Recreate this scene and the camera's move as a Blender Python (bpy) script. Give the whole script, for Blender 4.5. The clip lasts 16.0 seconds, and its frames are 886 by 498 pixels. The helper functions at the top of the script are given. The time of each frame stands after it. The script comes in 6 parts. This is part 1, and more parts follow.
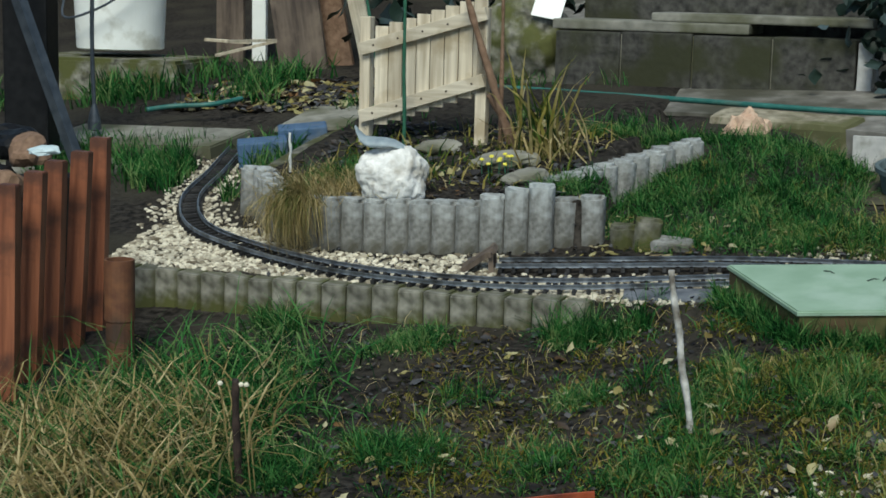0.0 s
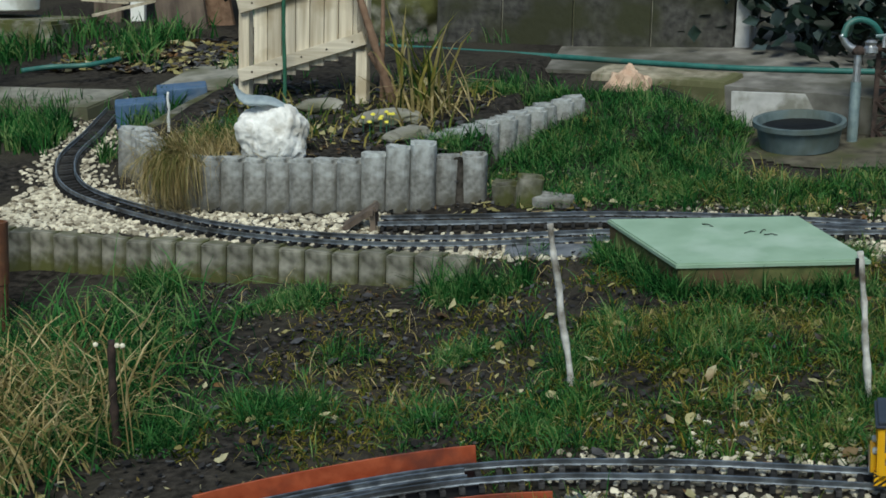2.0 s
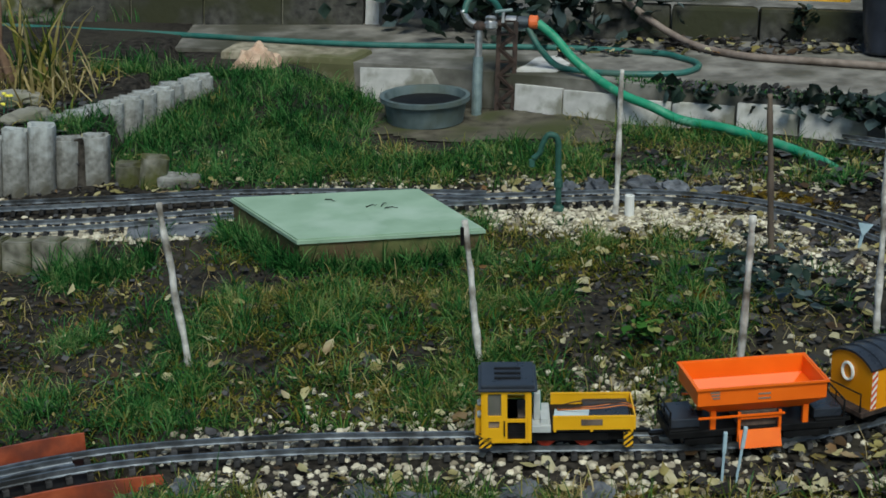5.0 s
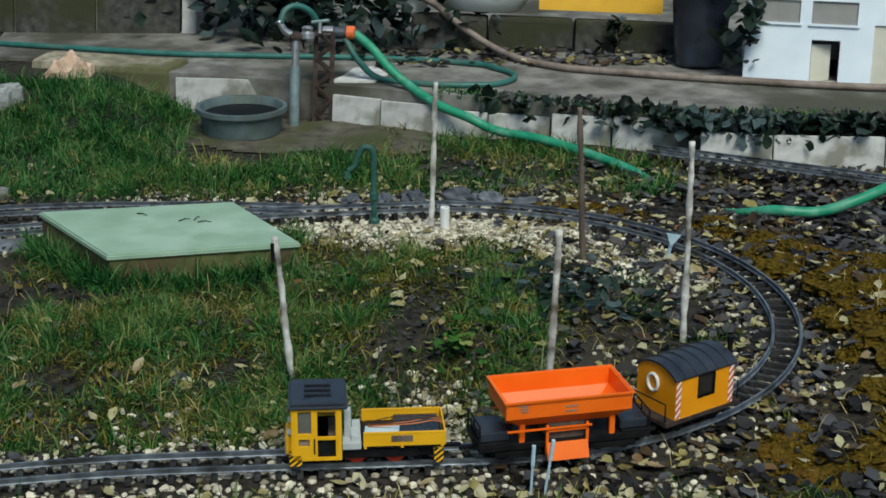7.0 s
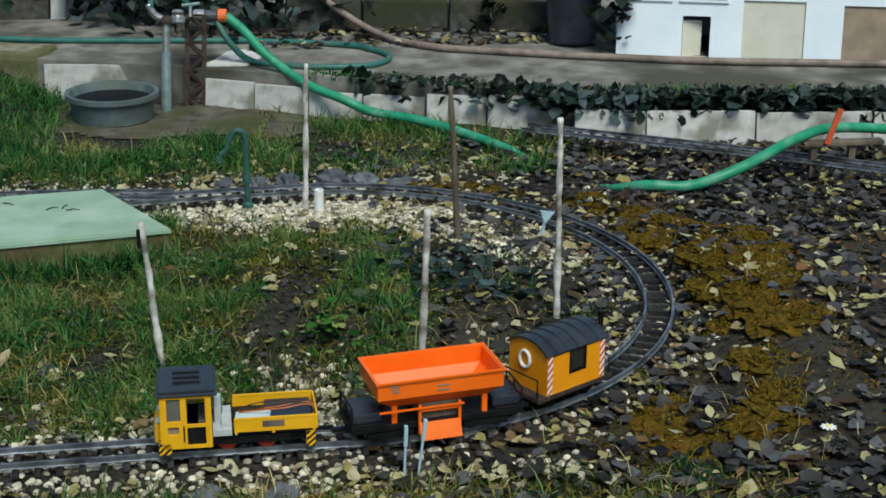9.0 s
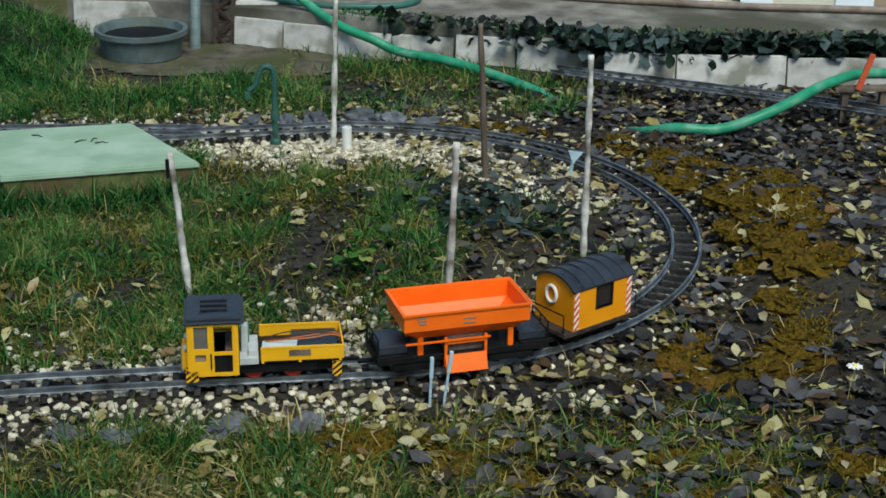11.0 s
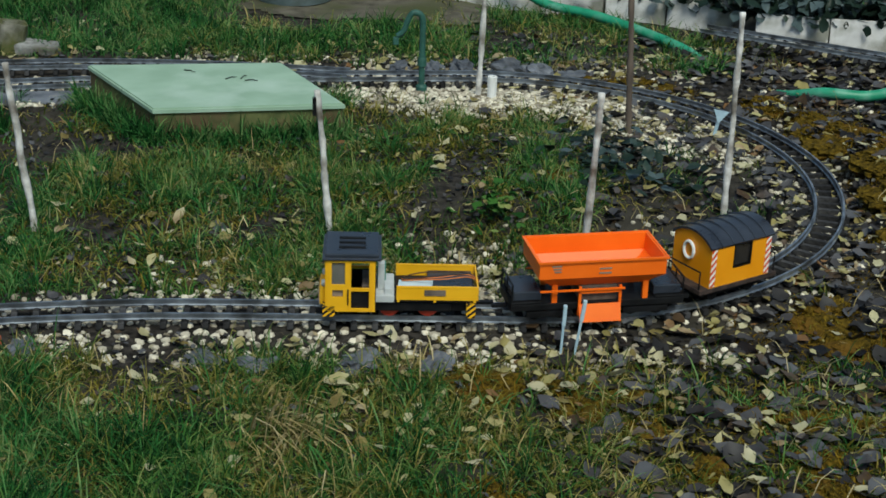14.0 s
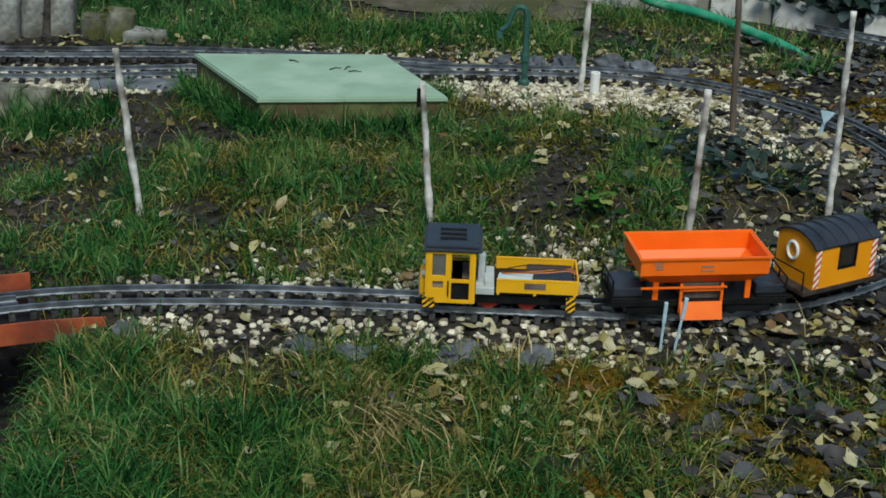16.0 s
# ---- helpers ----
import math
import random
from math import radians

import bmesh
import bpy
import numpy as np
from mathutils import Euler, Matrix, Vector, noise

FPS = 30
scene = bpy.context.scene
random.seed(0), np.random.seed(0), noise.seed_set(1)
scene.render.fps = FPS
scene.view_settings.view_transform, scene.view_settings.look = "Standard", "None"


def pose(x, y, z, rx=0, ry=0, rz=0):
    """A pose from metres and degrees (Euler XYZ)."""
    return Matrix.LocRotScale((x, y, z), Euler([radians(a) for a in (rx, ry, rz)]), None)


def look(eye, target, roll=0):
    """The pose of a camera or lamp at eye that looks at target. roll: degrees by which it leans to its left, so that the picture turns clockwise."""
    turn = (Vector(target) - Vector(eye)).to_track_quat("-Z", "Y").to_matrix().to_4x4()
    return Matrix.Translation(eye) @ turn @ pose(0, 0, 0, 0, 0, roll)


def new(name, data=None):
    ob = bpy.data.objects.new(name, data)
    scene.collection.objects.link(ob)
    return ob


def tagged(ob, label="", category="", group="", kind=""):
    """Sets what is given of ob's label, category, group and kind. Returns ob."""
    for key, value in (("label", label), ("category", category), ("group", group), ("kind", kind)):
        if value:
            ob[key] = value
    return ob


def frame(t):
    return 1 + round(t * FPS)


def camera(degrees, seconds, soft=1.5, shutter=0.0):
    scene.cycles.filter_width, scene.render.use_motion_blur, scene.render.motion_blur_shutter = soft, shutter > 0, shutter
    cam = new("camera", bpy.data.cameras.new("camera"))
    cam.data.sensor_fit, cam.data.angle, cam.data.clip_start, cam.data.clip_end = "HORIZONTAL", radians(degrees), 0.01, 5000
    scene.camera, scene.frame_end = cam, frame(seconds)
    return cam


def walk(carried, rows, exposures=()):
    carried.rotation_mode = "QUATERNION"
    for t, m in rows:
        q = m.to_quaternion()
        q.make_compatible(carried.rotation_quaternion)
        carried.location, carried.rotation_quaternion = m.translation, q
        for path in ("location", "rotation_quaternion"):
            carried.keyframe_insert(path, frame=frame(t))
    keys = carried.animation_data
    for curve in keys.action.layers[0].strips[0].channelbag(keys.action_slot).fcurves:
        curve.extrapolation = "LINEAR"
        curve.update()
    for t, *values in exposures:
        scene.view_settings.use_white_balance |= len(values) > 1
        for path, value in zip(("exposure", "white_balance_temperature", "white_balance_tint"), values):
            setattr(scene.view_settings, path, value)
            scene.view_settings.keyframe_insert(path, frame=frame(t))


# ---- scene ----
cam = camera(31.37, 16.0, soft=1.7)


def view(x, y, z, yaw, pitch, roll):
    a, b = radians(yaw), radians(pitch)
    ahead = Vector((-math.sin(a) * math.cos(b), math.cos(a) * math.cos(b), math.sin(b)))
    eye = Vector((x, y, z))
    return look(eye, eye + ahead, roll)


# seconds, place, yaw, pitch, roll
ROWS = [
    (0.0, 0.028, 0.777, 1.071, 18.63, -16.52, -3.55),
    (0.5, 0.030, 0.786, 1.065, 17.15, -16.52, -3.76),
    (1.0, 0.033, 0.789, 1.059, 16.21, -17.24, -3.20),
    (1.5, 0.040, 0.791, 1.051, 15.23, -18.08, -3.19),
    (2.0, 0.041, 0.795, 1.051, 14.54, -18.05, -3.08),
    (2.5, 0.046, 0.802, 1.043, 13.53, -18.52, -2.49),
    (3.0, 0.061, 0.803, 1.038, 11.78, -19.37, -2.30),
    (3.5, 0.082, 0.799, 1.037, 9.78, -19.89, -2.12),
    (4.0, 0.100, 0.801, 1.036, 7.56, -19.64, -2.29),
    (4.5, 0.117, 0.812, 1.036, 4.55, -19.21, -1.49),
    (5.0, 0.132, 0.823, 1.034, 1.99, -19.16, -1.15),
    (5.2, 0.142, 0.830, 1.033, 0.14, -19.28, -0.84),
    (7.3, 0.168, 0.834, 1.050, -5.18, -18.93, 0.29),
    (7.5, 0.172, 0.840, 1.039, -5.93, -18.84, 0.21),
    (8.0, 0.187, 0.838, 1.049, -8.06, -19.49, 0.56),
    (8.2, 0.193, 0.841, 1.052, -8.21, -19.53, 0.37),
    (10.3, 0.202, 0.837, 1.018, -9.18, -20.48, 0.80),
    (10.5, 0.200, 0.836, 1.019, -8.78, -20.72, 0.96),
    (11.0, 0.193, 0.832, 1.013, -7.74, -21.34, 0.95),
    (11.5, 0.194, 0.823, 1.007, -5.79, -21.87, 0.57),
    (12.0, 0.193, 0.817, 1.006, -3.84, -22.43, 0.78),
    (12.5, 0.195, 0.815, 1.006, -3.75, -22.30, 0.97),
    (13.0, 0.191, 0.811, 1.004, -2.65, -22.14, 1.16),
    (13.5, 0.190, 0.812, 1.001, -2.02, -22.40, 1.73),
    (14.0, 0.190, 0.812, 0.999, -2.42, -22.92, 2.01),
    (14.5, 0.188, 0.813, 0.997, -2.02, -23.03, 2.02),
    (15.0, 0.185, 0.808, 0.991, -0.34, -23.28, 2.06),
    (15.5, 0.183, 0.808, 0.994, 0.63, -23.32, 1.64),
    (16.0, 0.178, 0.809, 0.992, 1.22, -23.13, 2.07),
]
EXPOSURE = 0.33
walk(cam, [(r[0], view(*r[1:])) for r in ROWS], [(t, EXPOSURE + e, 6450, -3) for t, e in ((0, -0.03), (3, -0.11), (5.2, -0.15), (7.5, -0.04), (11, 0.08), (12.5, 0.06), (16, -0.05))])

# ---- light: a grey winter day, soft high sky ----
world = bpy.data.worlds.new("sky")
scene.world = world
world.use_nodes = True
wn = world.node_tree
sky = wn.nodes.new("ShaderNodeTexSky")
sky.sky_type, sky.sun_disc = "NISHITA", False
sky.sun_elevation, sky.sun_rotation = radians(55), radians(167)
wn.links.new(sky.outputs[0], wn.nodes["Background"].inputs[0])
wn.nodes["Background"].inputs[1].default_value = 0.088
lamp = bpy.data.lights.new("sun", "SUN")
lamp.energy, lamp.angle, lamp.color = 2.5, radians(26), (1.0, 0.96, 0.90)
new("sun", lamp).matrix_world = look((0.5, -2.2, 3.2), (0, 0, 0))


# ---- materials ----
def mat(name, a, b, scale=40.0, rough=0.8, bump=0.3, metal=0.0, c=None, cscale=4.0, cmix=0.5, island=False, objrand=0.0, depth=0.004, spec=0.4, stripe=None, grain=None, top=None):
    """Two tones by a fine noise, a third by a coarse one, relief, and a change from piece to piece."""
    m = bpy.data.materials.new(name)
    m.use_nodes = True
    n, k = m.node_tree.nodes, m.node_tree.links
    p = n["Principled BSDF"]
    p.inputs["Metallic"].default_value = metal
    p.inputs["Specular IOR Level"].default_value = spec
    co = n.new("ShaderNodeTexCoord")
    fine = n.new("ShaderNodeTexNoise")
    fine.inputs["Scale"].default_value, fine.inputs["Detail"].default_value = scale, 6
    if grain:
        mp = n.new("ShaderNodeMapping")
        mp.inputs["Scale"].default_value = grain
        k.new(co.outputs["Object"], mp.inputs["Vector"])
        k.new(mp.outputs[0], fine.inputs["Vector"])
    else:
        k.new(co.outputs["Object"], fine.inputs["Vector"])
    ramp = n.new("ShaderNodeMapRange")
    ramp.inputs[1].default_value, ramp.inputs[2].default_value = 0.33, 0.67
    k.new(fine.outputs[0], ramp.inputs[0])
    mix = n.new("ShaderNodeMix")
    mix.data_type = "RGBA"
    mix.inputs[6].default_value, mix.inputs[7].default_value = (*a, 1), (*b, 1)
    if island:
        geo = n.new("ShaderNodeNewGeometry")
        k.new(geo.outputs["Random Per Island"], mix.inputs[0])
    else:
        k.new(ramp.outputs[0], mix.inputs[0])
    out = mix.outputs[2]
    if c:
        coarse = n.new("ShaderNodeTexNoise")
        coarse.inputs["Scale"].default_value, coarse.inputs["Detail"].default_value = cscale, 5
        k.new(co.outputs["Object"], coarse.inputs["Vector"])
        r2 = n.new("ShaderNodeMapRange")
        r2.inputs[1].default_value, r2.inputs[2].default_value = 0.62 - 0.3 * cmix, 0.72 - 0.2 * cmix
        k.new(coarse.outputs[0], r2.inputs[0])
        m2 = n.new("ShaderNodeMix")
        m2.data_type = "RGBA"
        m2.inputs[7].default_value = (*c, 1)
        k.new(r2.outputs[0], m2.inputs[0])
        k.new(out, m2.inputs[6])
        out = m2.outputs[2]
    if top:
        # a paler tone on the upper part by height, with a ragged lower edge
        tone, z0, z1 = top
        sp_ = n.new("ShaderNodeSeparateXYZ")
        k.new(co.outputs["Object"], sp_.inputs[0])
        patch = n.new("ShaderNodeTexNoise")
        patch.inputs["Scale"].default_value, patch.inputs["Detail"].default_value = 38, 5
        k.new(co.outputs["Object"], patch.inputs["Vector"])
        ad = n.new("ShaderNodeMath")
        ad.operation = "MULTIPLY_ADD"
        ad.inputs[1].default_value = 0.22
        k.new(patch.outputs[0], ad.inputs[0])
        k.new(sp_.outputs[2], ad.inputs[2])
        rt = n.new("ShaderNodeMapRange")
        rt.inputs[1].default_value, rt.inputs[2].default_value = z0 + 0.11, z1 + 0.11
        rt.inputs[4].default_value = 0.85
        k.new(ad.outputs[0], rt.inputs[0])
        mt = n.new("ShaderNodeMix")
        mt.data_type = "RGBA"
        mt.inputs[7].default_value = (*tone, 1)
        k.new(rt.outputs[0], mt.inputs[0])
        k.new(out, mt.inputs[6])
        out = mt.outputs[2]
    if stripe:
        tone, pitch = stripe
        sep = n.new("ShaderNodeSeparateXYZ")
        k.new(co.outputs["Object"], sep.inputs[0])
        s1 = n.new("ShaderNodeMath")
        s1.operation = "ADD"
        k.new(sep.outputs[0], s1.inputs[0])
        k.new(sep.outputs[2], s1.inputs[1])
        s2 = n.new("ShaderNodeMath")
        s2.operation = "ADD"
        k.new(s1.outputs[0], s2.inputs[0])
        k.new(sep.outputs[1], s2.inputs[1])
        s3 = n.new("ShaderNodeMath")
        s3.operation = "MULTIPLY"
        s3.inputs[1].default_value = 1 / pitch
        k.new(s2.outputs[0], s3.inputs[0])
        s4 = n.new("ShaderNodeMath")
        s4.operation = "FRACT"
        k.new(s3.outputs[0], s4.inputs[0])
        s5 = n.new("ShaderNodeMath")
        s5.operation = "GREATER_THAN"
        s5.inputs[1].default_value = 0.5
        k.new(s4.outputs[0], s5.inputs[0])
        m3 = n.new("ShaderNodeMix")
        m3.data_type = "RGBA"
        m3.inputs[7].default_value = (*tone, 1)
        k.new(s5.outputs[0], m3.inputs[0])
        k.new(out, m3.inputs[6])
        out = m3.outputs[2]
    if objrand:
        info = n.new("ShaderNodeObjectInfo")
        r3 = n.new("ShaderNodeMapRange")
        r3.inputs[3].default_value, r3.inputs[4].default_value = 1 - objrand, 1 + objrand
        k.new(info.outputs["Random"], r3.inputs[0])
        hsv = n.new("ShaderNodeHueSaturation")
        k.new(r3.outputs[0], hsv.inputs["Value"])
        k.new(out, hsv.inputs["Color"])
        out = hsv.outputs[0]
    k.new(out, p.inputs["Base Color"])
    r4 = n.new("ShaderNodeMapRange")
    r4.inputs[3].default_value, r4.inputs[4].default_value = max(0.05, rough - 0.12), min(1, rough + 0.12)
    k.new(fine.outputs[0], r4.inputs[0])
    k.new(r4.outputs[0], p.inputs["Roughness"])
    if bump:
        bn = n.new("ShaderNodeBump")
        bn.inputs["Strength"].default_value, bn.inputs["Distance"].default_value = bump, depth
        k.new(fine.outputs[0], bn.inputs["Height"])
        k.new(bn.outputs[0], p.inputs["Normal"])
    return m


def leafy(name, tones, rough=0.6, thin=0.25, spec=0.10, drifted=0.28):
    """Blades and leaves: a tone drawn for each island from a ramp, drifting from patch to patch, some light let through."""
    m = bpy.data.materials.new(name)
    m.use_nodes = True
    n, k = m.node_tree.nodes, m.node_tree.links
    p = n["Principled BSDF"]
    geo = n.new("ShaderNodeNewGeometry")
    ramp = n.new("ShaderNodeValToRGB")
    el = ramp.color_ramp.elements
    el[0].position, el[0].color = 0.0, (*tones[0], 1)
    el[1].position, el[1].color = 1.0, (*tones[-1], 1)
    for i, tone in enumerate(tones[1:-1]):
        e = el.new((i + 1) / (len(tones) - 1))
        e.color = (*tone, 1)
    co = n.new("ShaderNodeTexCoord")
    drift = n.new("ShaderNodeTexNoise")
    drift.inputs["Scale"].default_value, drift.inputs["Detail"].default_value = 7, 3
    k.new(co.outputs["Object"], drift.inputs["Vector"])
    md = n.new("ShaderNodeMapRange")
    md.inputs[1].default_value, md.inputs[2].default_value = 0.3, 0.7
    md.inputs[3].default_value, md.inputs[4].default_value = -drifted, drifted
    k.new(drift.outputs[0], md.inputs[0])
    ad = n.new("ShaderNodeMath")
    ad.operation = "ADD"
    k.new(geo.outputs["Random Per Island"], ad.inputs[0])
    k.new(md.outputs[0], ad.inputs[1])
    k.new(ad.outputs[0], ramp.inputs[0])
    no = n.new("ShaderNodeTexNoise")
    no.inputs["Scale"].default_value, no.inputs["Detail"].default_value = 60, 4
    k.new(co.outputs["Object"], no.inputs["Vector"])
    mr = n.new("ShaderNodeMapRange")
    mr.inputs[3].default_value, mr.inputs[4].default_value = 0.65, 1.35
    k.new(no.outputs[0], mr.inputs[0])
    hsv = n.new("ShaderNodeHueSaturation")
    k.new(ramp.outputs[0], hsv.inputs["Color"])
    k.new(mr.outputs[0], hsv.inputs["Value"])
    k.new(hsv.outputs[0], p.inputs["Base Color"])
    p.inputs["Roughness"].default_value = rough
    p.inputs["Specular IOR Level"].default_value = spec
    tr = n.new("ShaderNodeBsdfTranslucent")
    k.new(hsv.outputs[0], tr.inputs["Color"])
    ms = n.new("ShaderNodeMixShader")
    ms.inputs[0].default_value = thin
    k.new(p.outputs[0], ms.inputs[1])
    k.new(tr.outputs[0], ms.inputs[2])
    k.new(ms.outputs[0], n["Material Output"].inputs[0])
    return m


SOIL = mat("soil", (0.007, 0.0062, 0.0055), (0.050, 0.044, 0.038), 55, 0.85, 0.9, c=(0.042, 0.038, 0.030), cscale=3.5, cmix=0.45, depth=0.012, spec=0.08)
# top: a pale blue-grey tone that grows with height, broken up by noise
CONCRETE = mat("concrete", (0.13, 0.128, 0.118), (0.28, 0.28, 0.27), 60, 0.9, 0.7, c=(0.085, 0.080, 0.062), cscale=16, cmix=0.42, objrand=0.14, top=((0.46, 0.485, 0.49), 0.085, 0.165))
EDGECRETE = mat("mossy_concrete", (0.05, 0.048, 0.036), (0.25, 0.24, 0.20), 34, 0.9, 0.6, c=(0.066, 0.070, 0.020), cscale=12, cmix=0.75, objrand=0.22)
WALLCRETE = mat("weathered_block", (0.017, 0.0165, 0.015), (0.075, 0.072, 0.064), 38, 0.92, 0.7, c=(0.03, 0.032, 0.014), cscale=5, cmix=0.55, objrand=0.1)
PATHCRETE = mat("worn_path_concrete", (0.10, 0.093, 0.082), (0.25, 0.238, 0.215), 16, 0.85, 0.5, c=(0.055, 0.053, 0.036), cscale=3.4, cmix=0.55)
SLAB = mat("stone_slab", (0.17, 0.165, 0.14), (0.30, 0.29, 0.25), 22, 0.85, 0.4, c=(0.10, 0.10, 0.06), cscale=4, cmix=0.5, objrand=0.15)
TILE = mat("pale_tile", (0.40, 0.39, 0.38), (0.60, 0.59, 0.575), 18, 0.75, 0.2, c=(0.22, 0.215, 0.18), cscale=11, cmix=0.42, objrand=0.12)
SANDSTONE = mat("sandstone", (0.15, 0.13, 0.085), (0.37, 0.33, 0.25), 30, 0.9, 0.6, c=(0.095, 0.095, 0.042), cscale=8, cmix=0.55)
PINKSTONE = mat("broken_brick", (0.42, 0.27, 0.19), (0.60, 0.44, 0.33), 35, 0.9, 0.6)
ROCKWHITE = mat("white_rock", (0.60, 0.59, 0.56), (0.88, 0.87, 0.85), 34, 0.85, 0.9, c=(0.44, 0.41, 0.36), cscale=16, cmix=0.35, depth=0.012)
FLOWER = mat("yellow_petal", (0.70, 0.60, 0.06), (0.80, 0.72, 0.10), 40, 0.6, 0.0)
GRAVEL = mat("cream_gravel", (0.13, 0.105, 0.070), (0.74, 0.68, 0.54), 120, 0.85, 0.3, island=True)
SLATE = mat("slate", (0.055, 0.06, 0.07), (0.14, 0.15, 0.17), 30, 0.6, 0.3, objrand=0.25)
GREENBOARD = mat("green_painted_board", (0.235, 0.345, 0.245), (0.30, 0.42, 0.315), 14, 0.6, 0.15, c=(0.36, 0.47, 0.38), cscale=6, cmix=0.38)
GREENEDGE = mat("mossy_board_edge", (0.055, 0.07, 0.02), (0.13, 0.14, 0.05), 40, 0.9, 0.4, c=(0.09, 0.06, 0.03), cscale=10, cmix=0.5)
PICKET = mat("brown_stained_wood", (0.13, 0.040, 0.018), (0.30, 0.105, 0.050), 60, 0.55, 0.4, c=(0.075, 0.03, 0.018), cscale=10, cmix=0.4, objrand=0.15, grain=(1, 1, 0.06))
PALEWOOD = mat("pale_wood", (0.40, 0.335, 0.245), (0.66, 0.585, 0.46), 70, 0.75, 0.3, c=(0.38, 0.31, 0.21), cscale=9, cmix=0.35, objrand=0.14, grain=(1, 1, 0.05))
PALERAIL = mat("pale_rail_wood", (0.42, 0.36, 0.27), (0.68, 0.61, 0.49), 70, 0.75, 0.3, c=(0.40, 0.33, 0.23), cscale=9, cmix=0.3, grain=(0.05, 1, 1))
TWIG = mat("weathered_stick", (0.36, 0.34, 0.31), (0.74, 0.72, 0.69), 48, 0.85, 0.6, c=(0.11, 0.09, 0.07), cscale=17, cmix=0.44)
DARKWOOD = mat("dark_wood", (0.055, 0.040, 0.032), (0.15, 0.115, 0.09), 40, 0.8, 0.4, c=(0.19, 0.145, 0.11), cscale=6, cmix=0.42, grain=(1, 1, 0.12))
RUSTPIPE = mat("rusty_brown_pipe", (0.09, 0.035, 0.02), (0.17, 0.075, 0.035), 35, 0.7, 0.3, c=(0.05, 0.03, 0.02), cscale=8, cmix=0.4)
RUST = mat("rusty_iron", (0.022, 0.016, 0.014), (0.068, 0.044, 0.036), 60, 0.8, 0.4, metal=0.2)
STEEL = mat("blue_grey_steel", (0.05, 0.06, 0.075), (0.09, 0.105, 0.125), 30, 0.5, 0.2, metal=0.4)
GALV = mat("zinc_pipe", (0.16, 0.22, 0.23), (0.28, 0.35, 0.36), 40, 0.5, 0.2, metal=0.4)
BRASS = mat("dull_tap_metal", (0.35, 0.35, 0.36), (0.6, 0.6, 0.62), 50, 0.35, 0.1, metal=0.8)
REDGIRDER = mat("red_painted_girder", (0.25, 0.046, 0.017), (0.38, 0.088, 0.036), 45, 0.55, 0.3, c=(0.15, 0.040, 0.024), cscale=13, cmix=0.42)
RAIL = mat("brass_rail_dulled", (0.15, 0.17, 0.20), (0.34, 0.375, 0.42), 45, 0.34, 0.1, metal=0.7, c=(0.09, 0.095, 0.10), cscale=14, cmix=0.35)
SLEEPER = mat("black_sleeper_plastic", (0.014, 0.014, 0.015), (0.050, 0.049, 0.050), 90, 0.75, 0.2, objrand=0.5, spec=0.15)
YELLOW = mat("yellow_plastic", (0.72, 0.37, 0.010), (0.80, 0.43, 0.016), 20, 0.38, 0.03, spec=0.5)
AMBER = mat("amber_plastic", (0.74, 0.27, 0.006), (0.82, 0.32, 0.010), 20, 0.4, 0.03, spec=0.5)
ORANGE = mat("orange_plastic", (0.80, 0.125, 0.006), (0.88, 0.155, 0.008), 20, 0.4, 0.03, spec=0.5)
BLACK = mat("black_plastic", (0.004, 0.004, 0.0045), (0.010, 0.010, 0.011), 50, 0.5, 0.1, spec=0.2)
ROOF = mat("blue_black_roof", (0.018, 0.022, 0.031), (0.032, 0.038, 0.052), 30, 0.3, 0.08)
GREYPART = mat("light_grey_plastic", (0.40, 0.42, 0.42), (0.52, 0.54, 0.54), 40, 0.5, 0.05)
BLUESHEET = mat("pale_blue_sheet", (0.45, 0.56, 0.60), (0.58, 0.68, 0.70), 30, 0.4, 0.1)
REDWHEEL = mat("red_wheel", (0.36, 0.03, 0.015), (0.46, 0.045, 0.02), 40, 0.45, 0.05)
WHITE = mat("white_plastic", (0.68, 0.68, 0.66), (0.80, 0.80, 0.78), 30, 0.5, 0.05)
WIRE = mat("orange_wire", (0.50, 0.13, 0.03), (0.62, 0.20, 0.05), 40, 0.5, 0.0)
TEALDOLL = mat("teal_plastic", (0.03, 0.16, 0.13), (0.05, 0.22, 0.17), 40, 0.5, 0.05)
HAZARD = mat("black_yellow_stripes", (0.74, 0.40, 0.012), (0.80, 0.43, 0.016), 20, 0.4, 0.0, stripe=((0.015, 0.015, 0.015), 0.011))
REDWHITE = mat("red_white_stripes", (0.76, 0.72, 0.66), (0.82, 0.78, 0.72), 20, 0.4, 0.0, stripe=((0.60, 0.08, 0.03), 0.0125))
PANE = mat("dark_pane", (0.02, 0.018, 0.016), (0.035, 0.03, 0.027), 20, 0.15, 0.0, spec=0.6)
TINT = mat("smoky_pane", (0.10, 0.10, 0.09), (0.14, 0.135, 0.12), 20, 0.15, 0.0, spec=0.6)
HOSEGREEN = mat("green_hose", (0.018, 0.205, 0.105), (0.035, 0.285, 0.160), 30, 0.45, 0.05, c=(0.10, 0.30, 0.20), cscale=20, cmix=0.4)
HOSEDARK = mat("dark_green_hose", (0.02, 0.10, 0.085), (0.035, 0.145, 0.125), 30, 0.45, 0.05, c=(0.06, 0.12, 0.10), cscale=15, cmix=0.4)
HOSEBROWN = mat("brown_hose", (0.17, 0.13, 0.11), (0.26, 0.21, 0.18), 40, 0.6, 0.1, c=(0.12, 0.09, 0.07), cscale=12, cmix=0.4)
